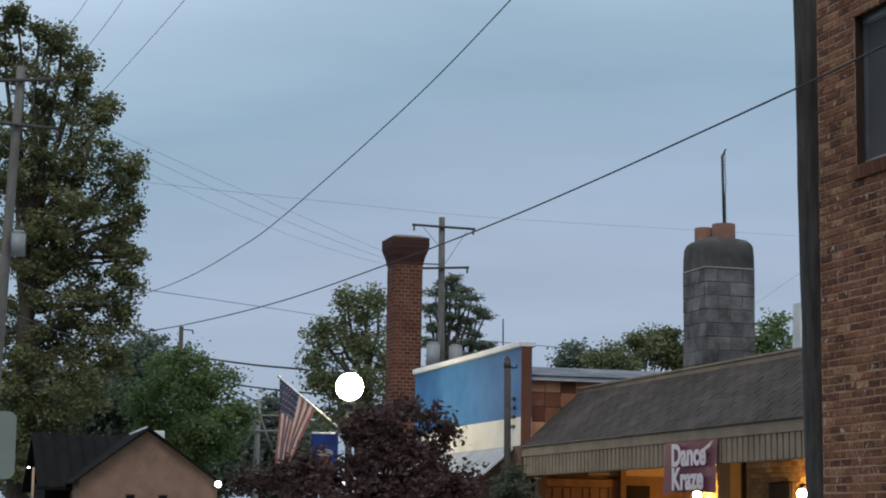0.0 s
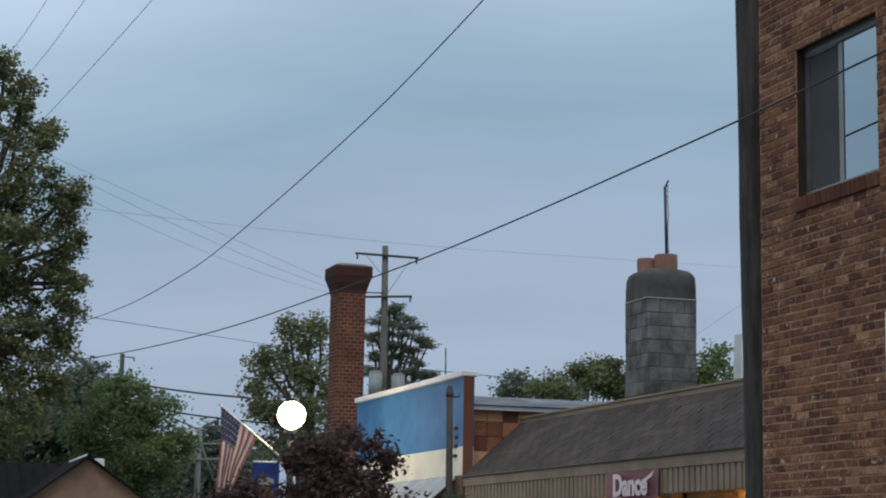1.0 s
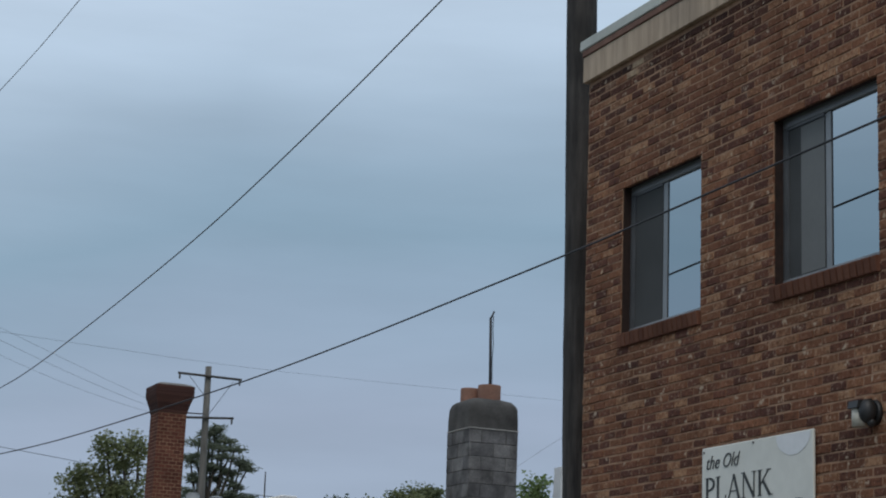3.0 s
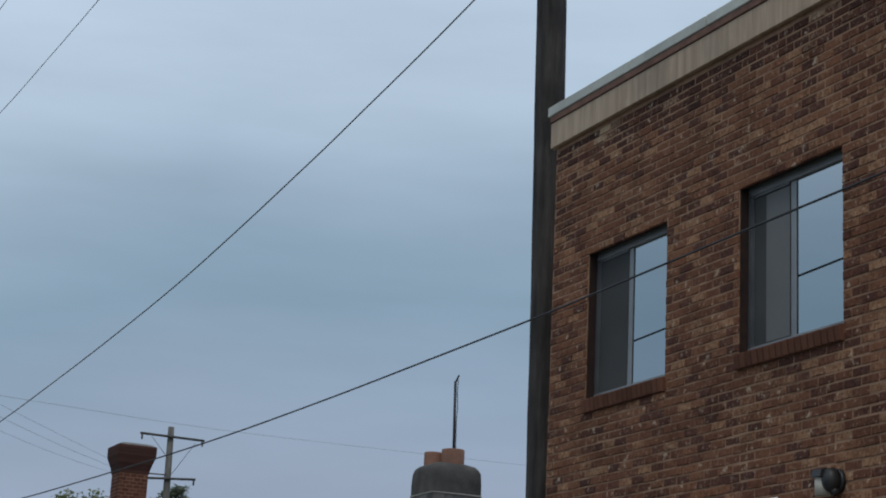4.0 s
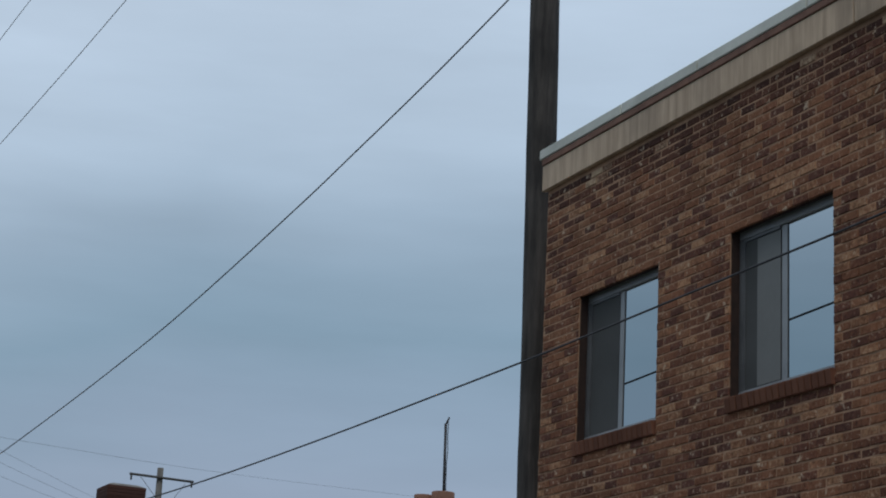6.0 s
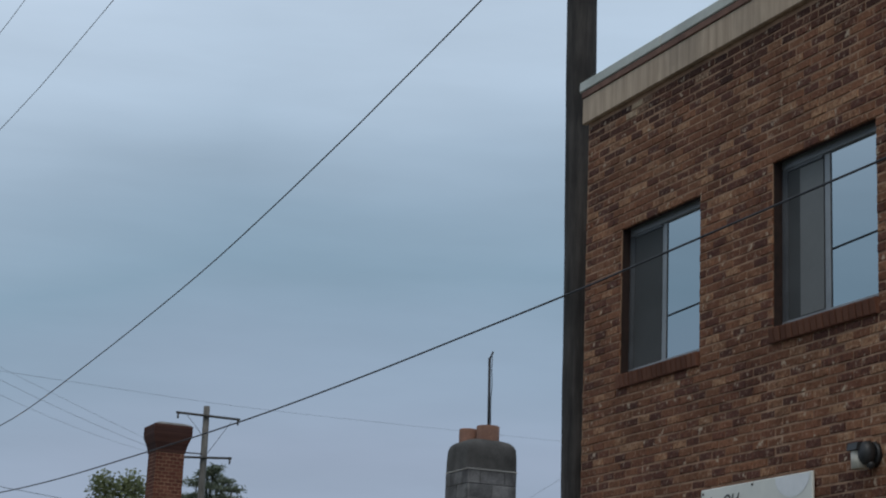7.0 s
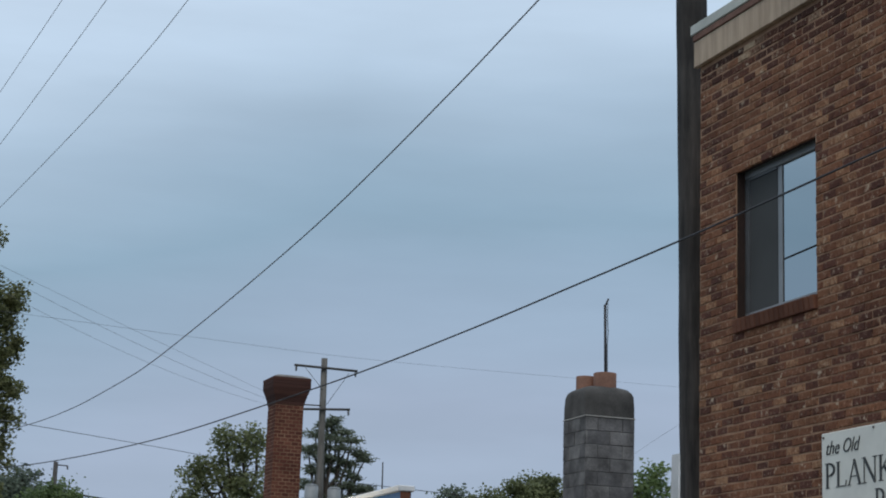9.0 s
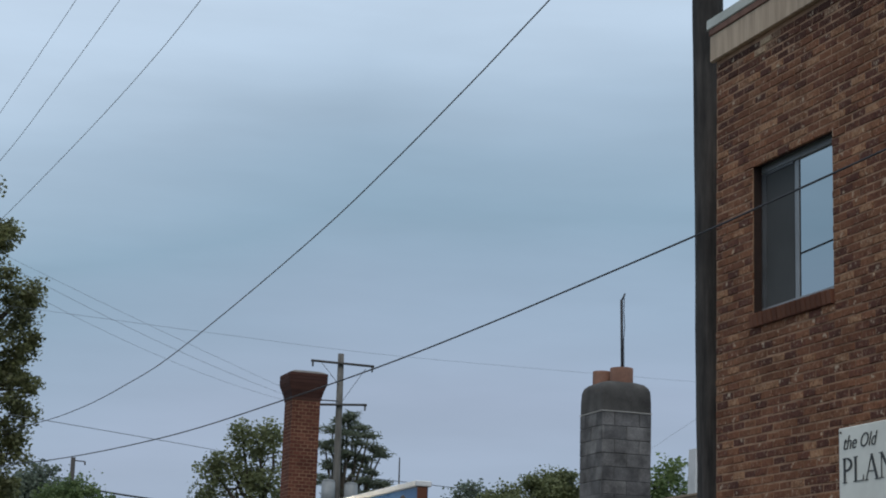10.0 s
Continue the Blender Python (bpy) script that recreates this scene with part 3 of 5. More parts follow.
# rowlock sills
ROWLOCK = brick_mesh("rowlock_brick", 0.0575, 0.095, 0.11, M_sill_brick, 0.005)
for y0, y1, z0, z1 in OPENINGS:
    sill = part("window_sill", bm_box(XW - 0.015, XW + 0.07, y0 - 0.012, y1 + 0.004, z0 - 0.098, z0 - 0.012), M_sill_brick, building, "sloped sill of bricks on edge")
    n = int((y1 - y0 + 0.02) / 0.0625)
    for k in range(n):
        yy = y0 - 0.015 + (k + 0.5) * (y1 - y0 + 0.02) / n
        piece("brick", ROWLOCK, sill, (XW - 0.032 + random.uniform(-0.002, 0.002), yy, z0 - 0.052), (0, radians(-8), 0))

# banner sign on the brick wall
SX = XW - 0.03
sign = thing("wall_sign", "white restaurant sign panel with faded black lettering, on the brick wall", "sign")
SY0, SY1, SZ0, SZ1 = 9.49, 10.74, 2.45, 3.22
bm = bm_box(SX, SX + 0.02, SY0, SY1, SZ0, SZ1, 0.006)
part("panel", bm, M_sign, sign, "white panel with one curled corner")
bm = bm_poly([(SX - 0.0015, SY0 + 0.205 + 0.185 * math.cos(radians(180 + 15 * k)), SZ1 - 0.008 + 0.13 * math.sin(radians(180 + 15 * k))) for k in range(13)], (-0.0005, 0, 0))
part("curled_film", bm, M_white, sign, "peeling white film")
for yy, zz in ((SY1 - 0.03, SZ1 - 0.03), (SY1 - 0.03, SZ0 + 0.03), (SY0 + 0.03, SZ0 + 0.03), (10.13, SZ1 - 0.02)):
    part("screw", bm_tube((SX - 0.006, yy, zz), (SX - 0.001, yy, zz), 0.008, 0.008, 8), M_rust, sign)
FACE = Matrix(((0, 0, -1, 0), (-1, 0, 0, 0), (0, 1, 0, 0), (0, 0, 0, 1)))
for wd, size, yl, zl, sh, sq, bo in (("the Old", 0.13, 10.69, 3.075, 0.35, 0.95, -0.001), ("Restaurant", 0.20, 10.50, 2.475, 0.35, 0.95, 0.002)):
    lettering("lettering", wd, size, M_ink, sign, Matrix.Translation((SX - 0.003, yl, zl)) @ FACE, sh, sq, bo)

# roman capitals, stroke by stroke: x0, y0, x1, y1, width; arcs: centre, radii, from, to, width at the ends and in the middle
CAPITALS = {}
CAPITALS["P"] = (0.66, [(0.16, 0, 0.16, 1, 0.12), (0.04, 0.015, 0.30, 0.015, 0.03), (0.04, 0.985, 0.2, 0.985, 0.03)], [(0.2, 0.735, 0.38, 0.25, 90, -90, 0.04, 0.12)])
CAPITALS["L"] = (0.68, [(0.16, 0, 0.16, 1, 0.12), (0.04, 0.985, 0.30, 0.985, 0.03), (0.04, 0.02, 0.60, 0.02, 0.04), (0.60, 0, 0.63, 0.24, 0.035)], [])
CAPITALS["A"] = (0.86, [(0.10, 0, 0.43, 1, 0.05), (0.42, 1, 0.74, 0, 0.12), (0.22, 0.34, 0.62, 0.34, 0.035), (0.0, 0.015, 0.22, 0.015, 0.03), (0.60, 0.015, 0.88, 0.015, 0.03)], [])
CAPITALS["N"] = (0.90, [(0.13, 0, 0.13, 1, 0.05), (0.13, 1, 0.74, 0, 0.12), (0.74, 0, 0.74, 1, 0.05), (0.0, 0.015, 0.26, 0.015, 0.03), (0.0, 0.985, 0.16, 0.985, 0.03), (0.61, 0.985, 0.87, 0.985, 0.03)], [])
CAPITALS["K"] = (0.86, [(0.16, 0, 0.16, 1, 0.12), (0.2, 0.42, 0.66, 1, 0.045), (0.34, 0.58, 0.74, 0, 0.12), (0.04, 0.015, 0.30, 0.015, 0.03), (0.04, 0.985, 0.30, 0.985, 0.03), (0.54, 0.985, 0.80, 0.985, 0.03), (0.62, 0.015, 0.88, 0.015, 0.03)], [])
CAPITALS["R"] = (0.82, [(0.16, 0, 0.16, 1, 0.12), (0.38, 0.49, 0.72, 0, 0.12), (0.04, 0.015, 0.30, 0.015, 0.03), (0.04, 0.985, 0.2, 0.985, 0.03), (0.62, 0.015, 0.84, 0.015, 0.03)], [(0.2, 0.735, 0.38, 0.25, 90, -90, 0.04, 0.12)])
CAPITALS["O"] = (0.92, [], [(0.44, 0.5, 0.38, 0.49, 90, -90, 0.04, 0.13), (0.44, 0.5, 0.38, 0.49, 270, 90, 0.04, 0.13)])
CAPITALS["D"] = (0.90, [(0.16, 0, 0.16, 1, 0.12), (0.04, 0.985, 0.24, 0.985, 0.03), (0.04, 0.015, 0.24, 0.015, 0.03)], [(0.22, 0.5, 0.54, 0.485, 90, -90, 0.035, 0.13)])


def capital(ch, x, scale_x, scale_y):
    """One roman capital as a thin solid, standing at x on the base line."""
    bm = bmesh.new()

    def stroke(a, b, w0, w1, z):
        a, b = Vector(a), Vector(b)
        n = Vector((-(b - a).y, (b - a).x)).normalized()
        q = [a + n * w0 / 2, a - n * w0 / 2, b - n * w1 / 2, b + n * w1 / 2]
        lo = [bm.verts.new((x + p.x * scale_x, p.y * scale_y, 0)) for p in q]
        hi = [bm.verts.new((x + p.x * scale_x, p.y * scale_y, z)) for p in q]
        bm.faces.new(hi)
        for k in range(4):
            bm.faces.new((lo[k], lo[(k + 1) % 4], hi[(k + 1) % 4], hi[k]))

    width, lines, arcs = CAPITALS[ch]
    for k, (x0, y0, x1, y1, w) in enumerate(lines):
        stroke((x0, y0), (x1, y1), w, w, 0.002 + 0.0002 * k)
    for cx, cy, rx, ry, a0, a1, we, wm in arcs:
        pts = []
        for k in range(15):
            f = k / 14
            a = radians(a0 + (a1 - a0) * f)
            pts.append(((cx + rx * math.cos(a), cy + ry * math.sin(a)), we + (wm - we) * math.sin(math.pi * f)))
        for k, ((p, w0), (q, w1)) in enumerate(zip(pts, pts[1:])):
            stroke(p, q, w0, w1, 0.0031 + 0.0001 * (k % 2))
    return bm, width


for word, yl, zl, wide, tall in (("PLANK", 10.70, 2.862, 0.78, 0.160), ("ROAD", 10.13, 2.655, 0.60, 0.165)):
    total = sum(CAPITALS[c][0] for c in word)
    x = 0.0
    for c in word:
        bm, w = capital(c, x, wide / total, tall)
        ob = part("letter", bm, M_ink, sign)
        ob.matrix_basis = Matrix.Translation((SX - 0.002, yl, zl)) @ FACE
        x += w * wide / total

# wall lantern next to the sign
lantern = thing("wall_lamp", "unlit black and white wall lamp on the bricks", "lamp")
LY, LZ = 8.93, 3.22
part("back_plate", bm_tube((XW - 0.030, LY - 0.01, LZ + 0.03), (XW - 0.002, LY - 0.01, LZ + 0.03), 0.070, 0.075, 18), M_black, lantern)
part("hood", bm_poly([(XW - 0.03, LY - 0.02, LZ + 0.048), (XW - 0.03, LY - 0.02, LZ + 0.108), (XW - 0.125, LY - 0.02, LZ + 0.090), (XW - 0.135, LY - 0.02, LZ + 0.048)], (0, 0.09, 0)), M_black, lantern, "black sloping hood")
part("lens", bm_tube((XW - 0.080, LY + 0.028, LZ - 0.055), (XW - 0.080, LY + 0.028, LZ + 0.046), 0.046, 0.046, 18), M_lens, lantern, "cream plastic lens")
part("socket", bm_ball((XW - 0.070, LY - 0.030, LZ + 0.030), 0.052, 16, 1.35), M_black, lantern)
part("sensor", bm_ball((XW - 0.055, LY - 0.045, LZ - 0.035), 0.026, 12), M_black, lantern)

# tall pole behind the corner
PX, PY = 7.03, 13.48
pole = thing("corner_pole", "tall dark weathered timber pole beside the brick building", "utility pole")
part("shaft", bm_tube((PX + 0.145, PY, -0.1), (PX - 0.045, PY, 11.0), 0.139, 0.121, 24, 30, 0.005), M_pole_wood, pole)

# ---- low shop with a mansard roof ----
shop = thing("low_shop", "low shop with a shingled mansard roof and a lit porch", "building")
E0, E1 = 13.4, 26.02
part("fascia", bm_box(9.0, 9.06, E0, E1, 2.615, 2.745, 0.006), M_tan_paint, shop, "tan painted fascia board")
part("drip_edge", bm_box(8.975, 9.03, E0, E1 + 0.02, 2.747, 2.762), M_black, shop)
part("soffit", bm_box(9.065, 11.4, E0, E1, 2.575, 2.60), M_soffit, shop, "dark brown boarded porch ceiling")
part("siding_backing", bm_box(9.035, 9.06, E0, E1, 2.34, 2.618), M_tan_paint, shop)
RIB = mesh_of("siding_rib", bm_box(0, 0.018, -0.052, 0.052, -0.138, 0.138, 0.008), M_tan_paint)
y = 17.0
while y < 26.0:
    piece("siding_rib", RIB, shop, (9.012, y, 2.479))
    y += 0.135
# mansard slope, shingle by shingle
RISE, RUN = 0.80, 0.89
slope_len = math.hypot(RISE, RUN)
tilt = math.atan2(RISE, RUN)
roof = part("mansard", bm_poly([(9.01, E0, 2.75), (9.01 + RUN, E0, 2.75 + RISE), (9.01 + RUN, E0, 2.62 + RISE), (9.2, E0, 2.62)], (0, E1 - E0, 0)), M_roof_base, shop, "mansard slope of grey-brown asphalt shingles")
bm = bmesh.new()
bm_box(0, 0.112, -0.1415, 0.1415, 0, 0.010, 0.002, bm)
SHINGLE = mesh_of("shingle", bm, M_shingle)
for c in range(11):
    s = c * 0.109 - 0.02
    yy = 17.3 + (0.15 if c % 2 else 0.0) + random.uniform(-0.02, 0.02)
    while yy < 26.0:
        ln = min(0.30, E1 + 0.01 - yy)
        if ln > 0.06:
            lift = 0.006 + random.uniform(0, 0.004)
            px, pz = 9.0 + s * math.cos(tilt) - lift * math.sin(tilt), 2.748 + s * math.sin(tilt) + lift * math.cos(tilt)
            piece("shingle", SHINGLE, roof, (px, yy + ln / 2, pz), (0, -tilt + random.uniform(-0.02, 0.02), 0), (1, ln / 0.30, 1))
        yy += 0.302
y = E0
while y < E1:
    b = min(y + 2.44, E1 + 0.03)
    part("ridge_trim", bm_box(9.02 + RUN - 0.05, 9.02 + RUN + 0.03, y, b - 0.006, 2.715 + RISE, 2.80 + RISE, 0.005), M_tan_paint, shop, "tan metal trim along the roof's top edge")
    part("trim_lip", bm_box(9.02 + RUN - 0.065, 9.02 + RUN + 0.03, y, b - 0.004, 2.802 + RISE, 2.832 + RISE, 0.004), M_tan_paint, shop, "pale lip of the roof trim")
    y = b
part("flat_roof", bm_box(9.94, 18, E0, E1 - 0.01, 3.40, 3.50), M_roof_base, shop)
part("end_wall", bm_box(9.95, 18, E1 - 0.2, E1 - 0.012, 2.375, 3.395), M_tan_paint, shop)
porch_wall = part("porch_wall", bm_box(11.41, 11.6, E0, E1, -0.1, 2.60), M_old_mortar, shop, "yellowish brick wall under the porch")
PORCH = brick_mesh("porch_brick", 0.190, 0.058, 0.03, M_warm_brick, 0.004)
for c in range(10):
    for k in range(24):
        piece("brick", PORCH, porch_wall, (11.392 + random.uniform(-0.003, 0.003), 20.3 + k * 0.20 + (0.1 if c % 2 else 0), 1.94 + c * 0.067))
part("porch_window", bm_box(11.34, 11.38, 22.32, 22.92, 1.2, 2.24, 0.01), M_black, shop, "dark porch window")
part("porch_door", bm_box(11.33, 11.38, 19.8, 20.7, 0.0, 2.05, 0.01), M_timber, shop, "dark timber door")
part("pier", bm_box(11.2, 11.385, 23.78, 24.18, 0.0, 2.573, 0.01), M_warm_brick, shop, "brick pier")
part("porch_post", bm_box(9.12, 9.25, 25.64, 25.77, -0.1, 2.573, 0.01), M_timber, shop)
part("porch_end_wall", bm_box(9.24, 11.405, 25.86, 25.99, -0.1, 2.573), M_timber, shop, "dark timber end wall of the porch")
part("end_post", bm_box(10.39, 10.48, 25.70, 25.79, -0.1, 2.573, 0.006), M_timber, shop)
# flat near-black sheet added for the unlit depth of the doorway
part("doorway_shade", bm_box(10.52, 10.90, 25.83, 25.855, 0.0, 2.24, 0.006), M_roof_and_shade, shop, "near-black sheet for the shade inside the porch-end doorway")
part("conduit", bm_tube((11.375, 23.70, 0.0), (11.375, 23.70, 2.573), 0.022, 0.022, 8), M_black, shop, "dark pipe on the porch wall")
fence = thing("porch_screen", "brown timber board screen closing the porch end", "fence")
EDGES = (9.26, 9.39, 9.55, 9.67, 9.85, 9.96, 10.11, 10.25, 10.385)
for a, b in zip(EDGES, EDGES[1:]):
    part("board", bm_box(a + 0.010, b - 0.010, 25.805, 25.83, 0.0, 2.19 + random.uniform(-0.006, 0.006), 0.004), M_porch_board, fence)
part("top_plank", bm_box(9.25, 10.388, 25.79, 25.835, 2.205, 2.318, 0.005), M_porch_board, fence)
part("rail", bm_box(9.25, 10.388, 25.832, 25.857, 1.5, 1.6), M_timber, fence)
vent = thing("roof_vent", "white sheet-metal vent on the shop's flat roof", "vent")
VX, VY, VZ = (11.05, 21.30, 3.87)
part("flue", bm_poly([(VX - 0.075, VY, 3.5), (VX + 0.11, VY, 3.5), (VX + 0.09, VY, 4.42), (VX - 0.05, VY, 4.42)], (0, 0.2, 0)), M_white, vent)

for spot in ((11.22, 24.9, 2.10), (11.22, 21.75, 2.08)):
    pl = thing("porch_light", "lit warm bulb in a bracket lamp on the porch wall", "lamp", group="porch lights")
    pl.location = spot
    part("bulb", bm_ball((0, 0, 0), 0.062, 14), M_bulb, pl)
    part("holder", bm_tube((0, 0, 0.065), (0, 0, 0.12), 0.04, 0.03, 10), M_black, pl)
    part("bracket", bm_tube((0, 0, 0.11), (0.17, 0, 0.11), 0.012, 0.012, 6), M_black, pl)

banner = thing("dance_banner", "maroon vinyl banner with rounded pale lettering, hung from the fascia", "banner")
bm = bmesh.new()
N, Mrow = 16, 8
grid = []
for i in range(N + 1):
    col = []
    for j in range(Mrow + 1):
        u, v = i / N, j / Mrow
        col.append(bm.verts.new((8.985 - 0.02 * math.sin(u * 7 + v) * v - 0.012 * v, 20.84 - 1.45 * u, 2.615 - v * (0.60 - 0.03 * math.sin(u * math.pi)))))
    grid.append(col)
for i in range(N):
    for j in range(Mrow):
        bm.faces.new((grid[i][j], grid[i + 1][j], grid[i + 1][j + 1], grid[i][j + 1])).smooth = True
cloth = part("cloth", bm, M_maroon, banner)
face = Matrix(((0, 0, -1, 0), (-1, 0, 0, 0), (0, 1, 0, 0), (0, 0, 0, 1)))
lettering("lettering", "Dance", 0.34, M_banner_ink, banner, Matrix.Translation((8.945, 20.57, 2.345)) @ face, 0.0, 1.08, 0.013)
lettering("lettering", "Kraze", 0.34, M_banner_ink, banner, Matrix.Translation((8.930, 20.53, 2.075)) @ face, 0.0, 1.08, 0.013)
part("swoosh", bm_poly([(8.945, 19.72, 2.50), (8.945, 19.42, 2.60), (8.945, 19.50, 2.53), (8.945, 19.70, 2.47)], (-0.004, 0, 0)), M_banner_ink, banner)

# ---- concrete block chimney ----
BX, BY = 11.58, 25.38
S = 0.79
block_chimney = thing("block_chimney", "grey concrete-block chimney with a sooty mortar cap", "chimney")
core = part("shaft", bm_box(BX + 0.012, BX + S - 0.012, BY + 0.012, BY + S - 0.012, 3.5, 5.62), M_block_mortar, block_chimney)
BLOCK = brick_mesh("block", 0.391, 0.195, 0.03, M_block, 0.006)
HALF = brick_mesh("half_block", 0.192, 0.195, 0.03, M_block, 0.006)
for c in range(9):
    z = 3.70 + c * 0.2
    rowset = ((BLOCK, 0.197), (BLOCK, 0.593)) if c % 2 else ((HALF, 0.097), (BLOCK, 0.395), (HALF, 0.693))
    for me, o in rowset:
        j = random.uniform(-0.005, 0.005)
        piece("block", me, core, (BX + j, BY + o, z), (0, 0, 0))
        piece("block", me, core, (BX + o, BY + j, z), (0, 0, radians(90)))
bm = bmesh.new()
rings = []
for z, g, r in ((5.42, 0.004, 0.03), (5.58, 0.008, 0.05), (5.74, 0.004, 0.07), (5.80, -0.01, 0.10), (5.845, -0.05, 0.12), (5.87, -0.13, 0.12), (5.895, -0.24, 0.08)):
    pts = []
    for cx, cy, a0 in ((1, 1, 0), (0, 1, 90), (0, 0, 180), (1, 0, 270)):
        for k in range(4):
            a = radians(a0 + k * 30)
            ex, ey = (BX + S + g - r) if cx else (BX - g + r), (BY + S + g - r) if cy else (BY - g + r)
            pts.append(bm.verts.new((ex + r * math.cos(a), ey + r * math.sin(a), z + random.uniform(-0.008, 0.008))))
    rings.append(pts)
for a, b in zip(rings, rings[1:]):
    for k in range(16):
        bm.faces.new((a[k], a[(k + 1) % 16], b[(k + 1) % 16], b[k])).smooth = True
bm.faces.new(rings[-1])
part("mortar_cap", bm, M_soot, block_chimney, "soot-stained mortar cap with rounded shoulders")


part("drip_line", bm_box(BX - 0.008, BX + S + 0.008, BY - 0.008, BY + S + 0.008, 5.403, 5.421, 0.003), M_concrete, block_chimney, "pale mortar line below the cap")


def flue(cx, cy, r, z0, z1):
    """A round clay pipe, open at the top."""
    bm = bmesh.new()
    loops = []
    for z, k in ((z0, 1.0), (z1 - 0.012, 1.0), (z1, 0.97), (z1, 0.86), (z1 - 0.25, 0.84)):
        loops.append([bm.verts.new((cx + r * k * math.cos(a), cy + r * k * math.sin(a), z)) for a in [2 * math.pi * q / 24 for q in range(24)]])
    for a, b in zip(loops, loops[1:]):
        for q in range(24):
            bm.faces.new((a[q], a[(q + 1) % 24], b[(q + 1) % 24], b[q])).smooth = True
    bm.faces.new(loops[-1])
    return part("flue_liner", bm, M_flue, block_chimney, "round orange clay flue pipe")


flue(BX + 0.43, BY + 0.28, 0.172, 5.80, 6.10)
flue(BX + 0.24, BY + 0.56, 0.14, 5.80, 6.07)
part("antenna_pipe", bm_tube((BX + 0.45, BY + 0.3, 6.0), (BX + 0.425, BY + 0.3, 7.14), 0.022, 0.022, 8), M_cable, block_chimney)
part("antenna_wire", bm_tube((BX + 0.48, BY + 0.3, 6.1), (BX + 0.47, BY + 0.3, 7.17), 0.006, 0.006, 6, 5, 0.008), M_cable, block_chimney)
part("antenna_tip", bm_tube((BX + 0.425, BY + 0.3, 7.12), (BX + 0.48, BY + 0.3, 7.24), 0.016, 0.014, 8), M_cable, block_chimney)

# ---- blue false-front building ----
blue = thing("blue_shop", "shop with a sky-blue painted false front and white coping", "building")
B0, B1 = 26.04, 31.6
part("front_wall", bm_box(9.0, 9.16, B0, B1, 3.19, 4.19), M_blue, blue, "sky-blue painted parapet wall")
part("white_band", bm_box(8.994, 9.16, B0, B1, 2.78, 3.188), M_cream, blue, "cream painted band")
# brown board colour darkens this wall to carry the shade below the canopy
part("lower_wall", bm_box(9.0, 9.16, B0, B1, -0.1, 2.778), M_timber, blue, "shop front with its shade put into a dark brown colour")
part("corner_brick", bm_box(8.99, 9.145, B0 - 0.03, B0 - 0.002, 2.4, 4.19, 0.01), M_tile, blue, "bare red-brown end of the wall")
for a, b in ((B0 - 0.05, 28.0), (28.006, 29.9), (29.906, B1 + 0.02)):
    part("coping", bm_box(8.95, 9.20, a, b, 4.192, 4.275, 0.012), M_white, blue, "white painted coping")
for z in (3.33, 3.20, 3.06, 3.46):
    part("bracket", bm_box(8.955, 8.992, 26.28, 26.40, z - 0.02, z + 0.025, 0.004), M_cable, blue)
canopy = part("canopy", bm_poly([(8.42, B0 + 0.3, 2.30), (8.985, B0 + 0.3, 2.77), (8.985, B0 + 0.3, 2.73), (8.45, B0 + 0.3, 2.28)], (0, 5.0, 0)), M_galv, blue, "ribbed sheet-metal canopy")
RIBC = mesh_of("canopy_rib", bm_box(-0.36, 0.36, -0.014, 0.014, 0, 0.022), M_galv)
for k in range(24):
    piece("canopy_rib", RIBC, canopy, (8.70, B0 + 0.40 + k * 0.2, 2.536), (0, radians(-39.7), 0))
part("antenna_mast", bm_tube((9.05, 27.03, 4.2), (9.045, 27.03, 4.70), 0.012, 0.010, 8), M_black, blue)
# clay tile building behind it
rear = thing("tile_shed", "low building of glazed red-brown clay tile with a metal roof", "building")
tile_wall = part("wall", bm_box(9.21, 14.5, 26.35, 31.0, -0.1, 3.72), M_old_mortar, rear)
TILE = brick_mesh("tile", 0.238, 0.208, 0.03, M_tile, 0.006)
for i in range(14):
    for j in range(7):
        piece("tile", TILE, tile_wall, (9.34 + i * 0.243, 26.325 + random.uniform(-0.003, 0.003), 2.40 + j * 0.213 - 0.0), (0, 0, radians(90)))
part("fascia", bm_box(9.21, 14.6, 26.22, 26.30, 3.735, 3.800, 0.006), M_galv, rear, "white fascia board")
part("metal_roof", bm_poly([(9.21, 26.19, 3.804), (14.6, 26.19, 3.804), (14.6, 27.7, 4.05), (9.21, 27.7, 4.05)], (0, 0, 0.012)), M_old_galv, rear, "grey sheet-metal roof")
part("rear_slope", bm_poly([(9.21, 27.705, 4.05), (14.6, 27.705, 4.05), (14.6, 31.0, 3.85), (9.21, 31.0, 3.85)], (0, 0, 0.012)), M_galv, rear)

# ---- red brick chimney ----
CX, CY = 9.86, 36.28
red = thing("brick_chimney", "tall red brick chimney with a flared corbelled top", "chimney")
red.location, red.rotation_euler = (CX, CY, 0), (0, radians(0.15), 0)
W = 0.575
core = part("shaft", bm_box(0.004, W - 0.004, 0.004, W - 0.004, 0, 6.75), M_pale_mortar, red)
RB = brick_mesh("chimney_brick", 0.132, 0.060, 0.02, M_red_brick, 0.004)
RH = brick_mesh("chimney_header", 0.060, 0.060, 0.02, M_red_brick, 0.004)
PITCH = 0.0715
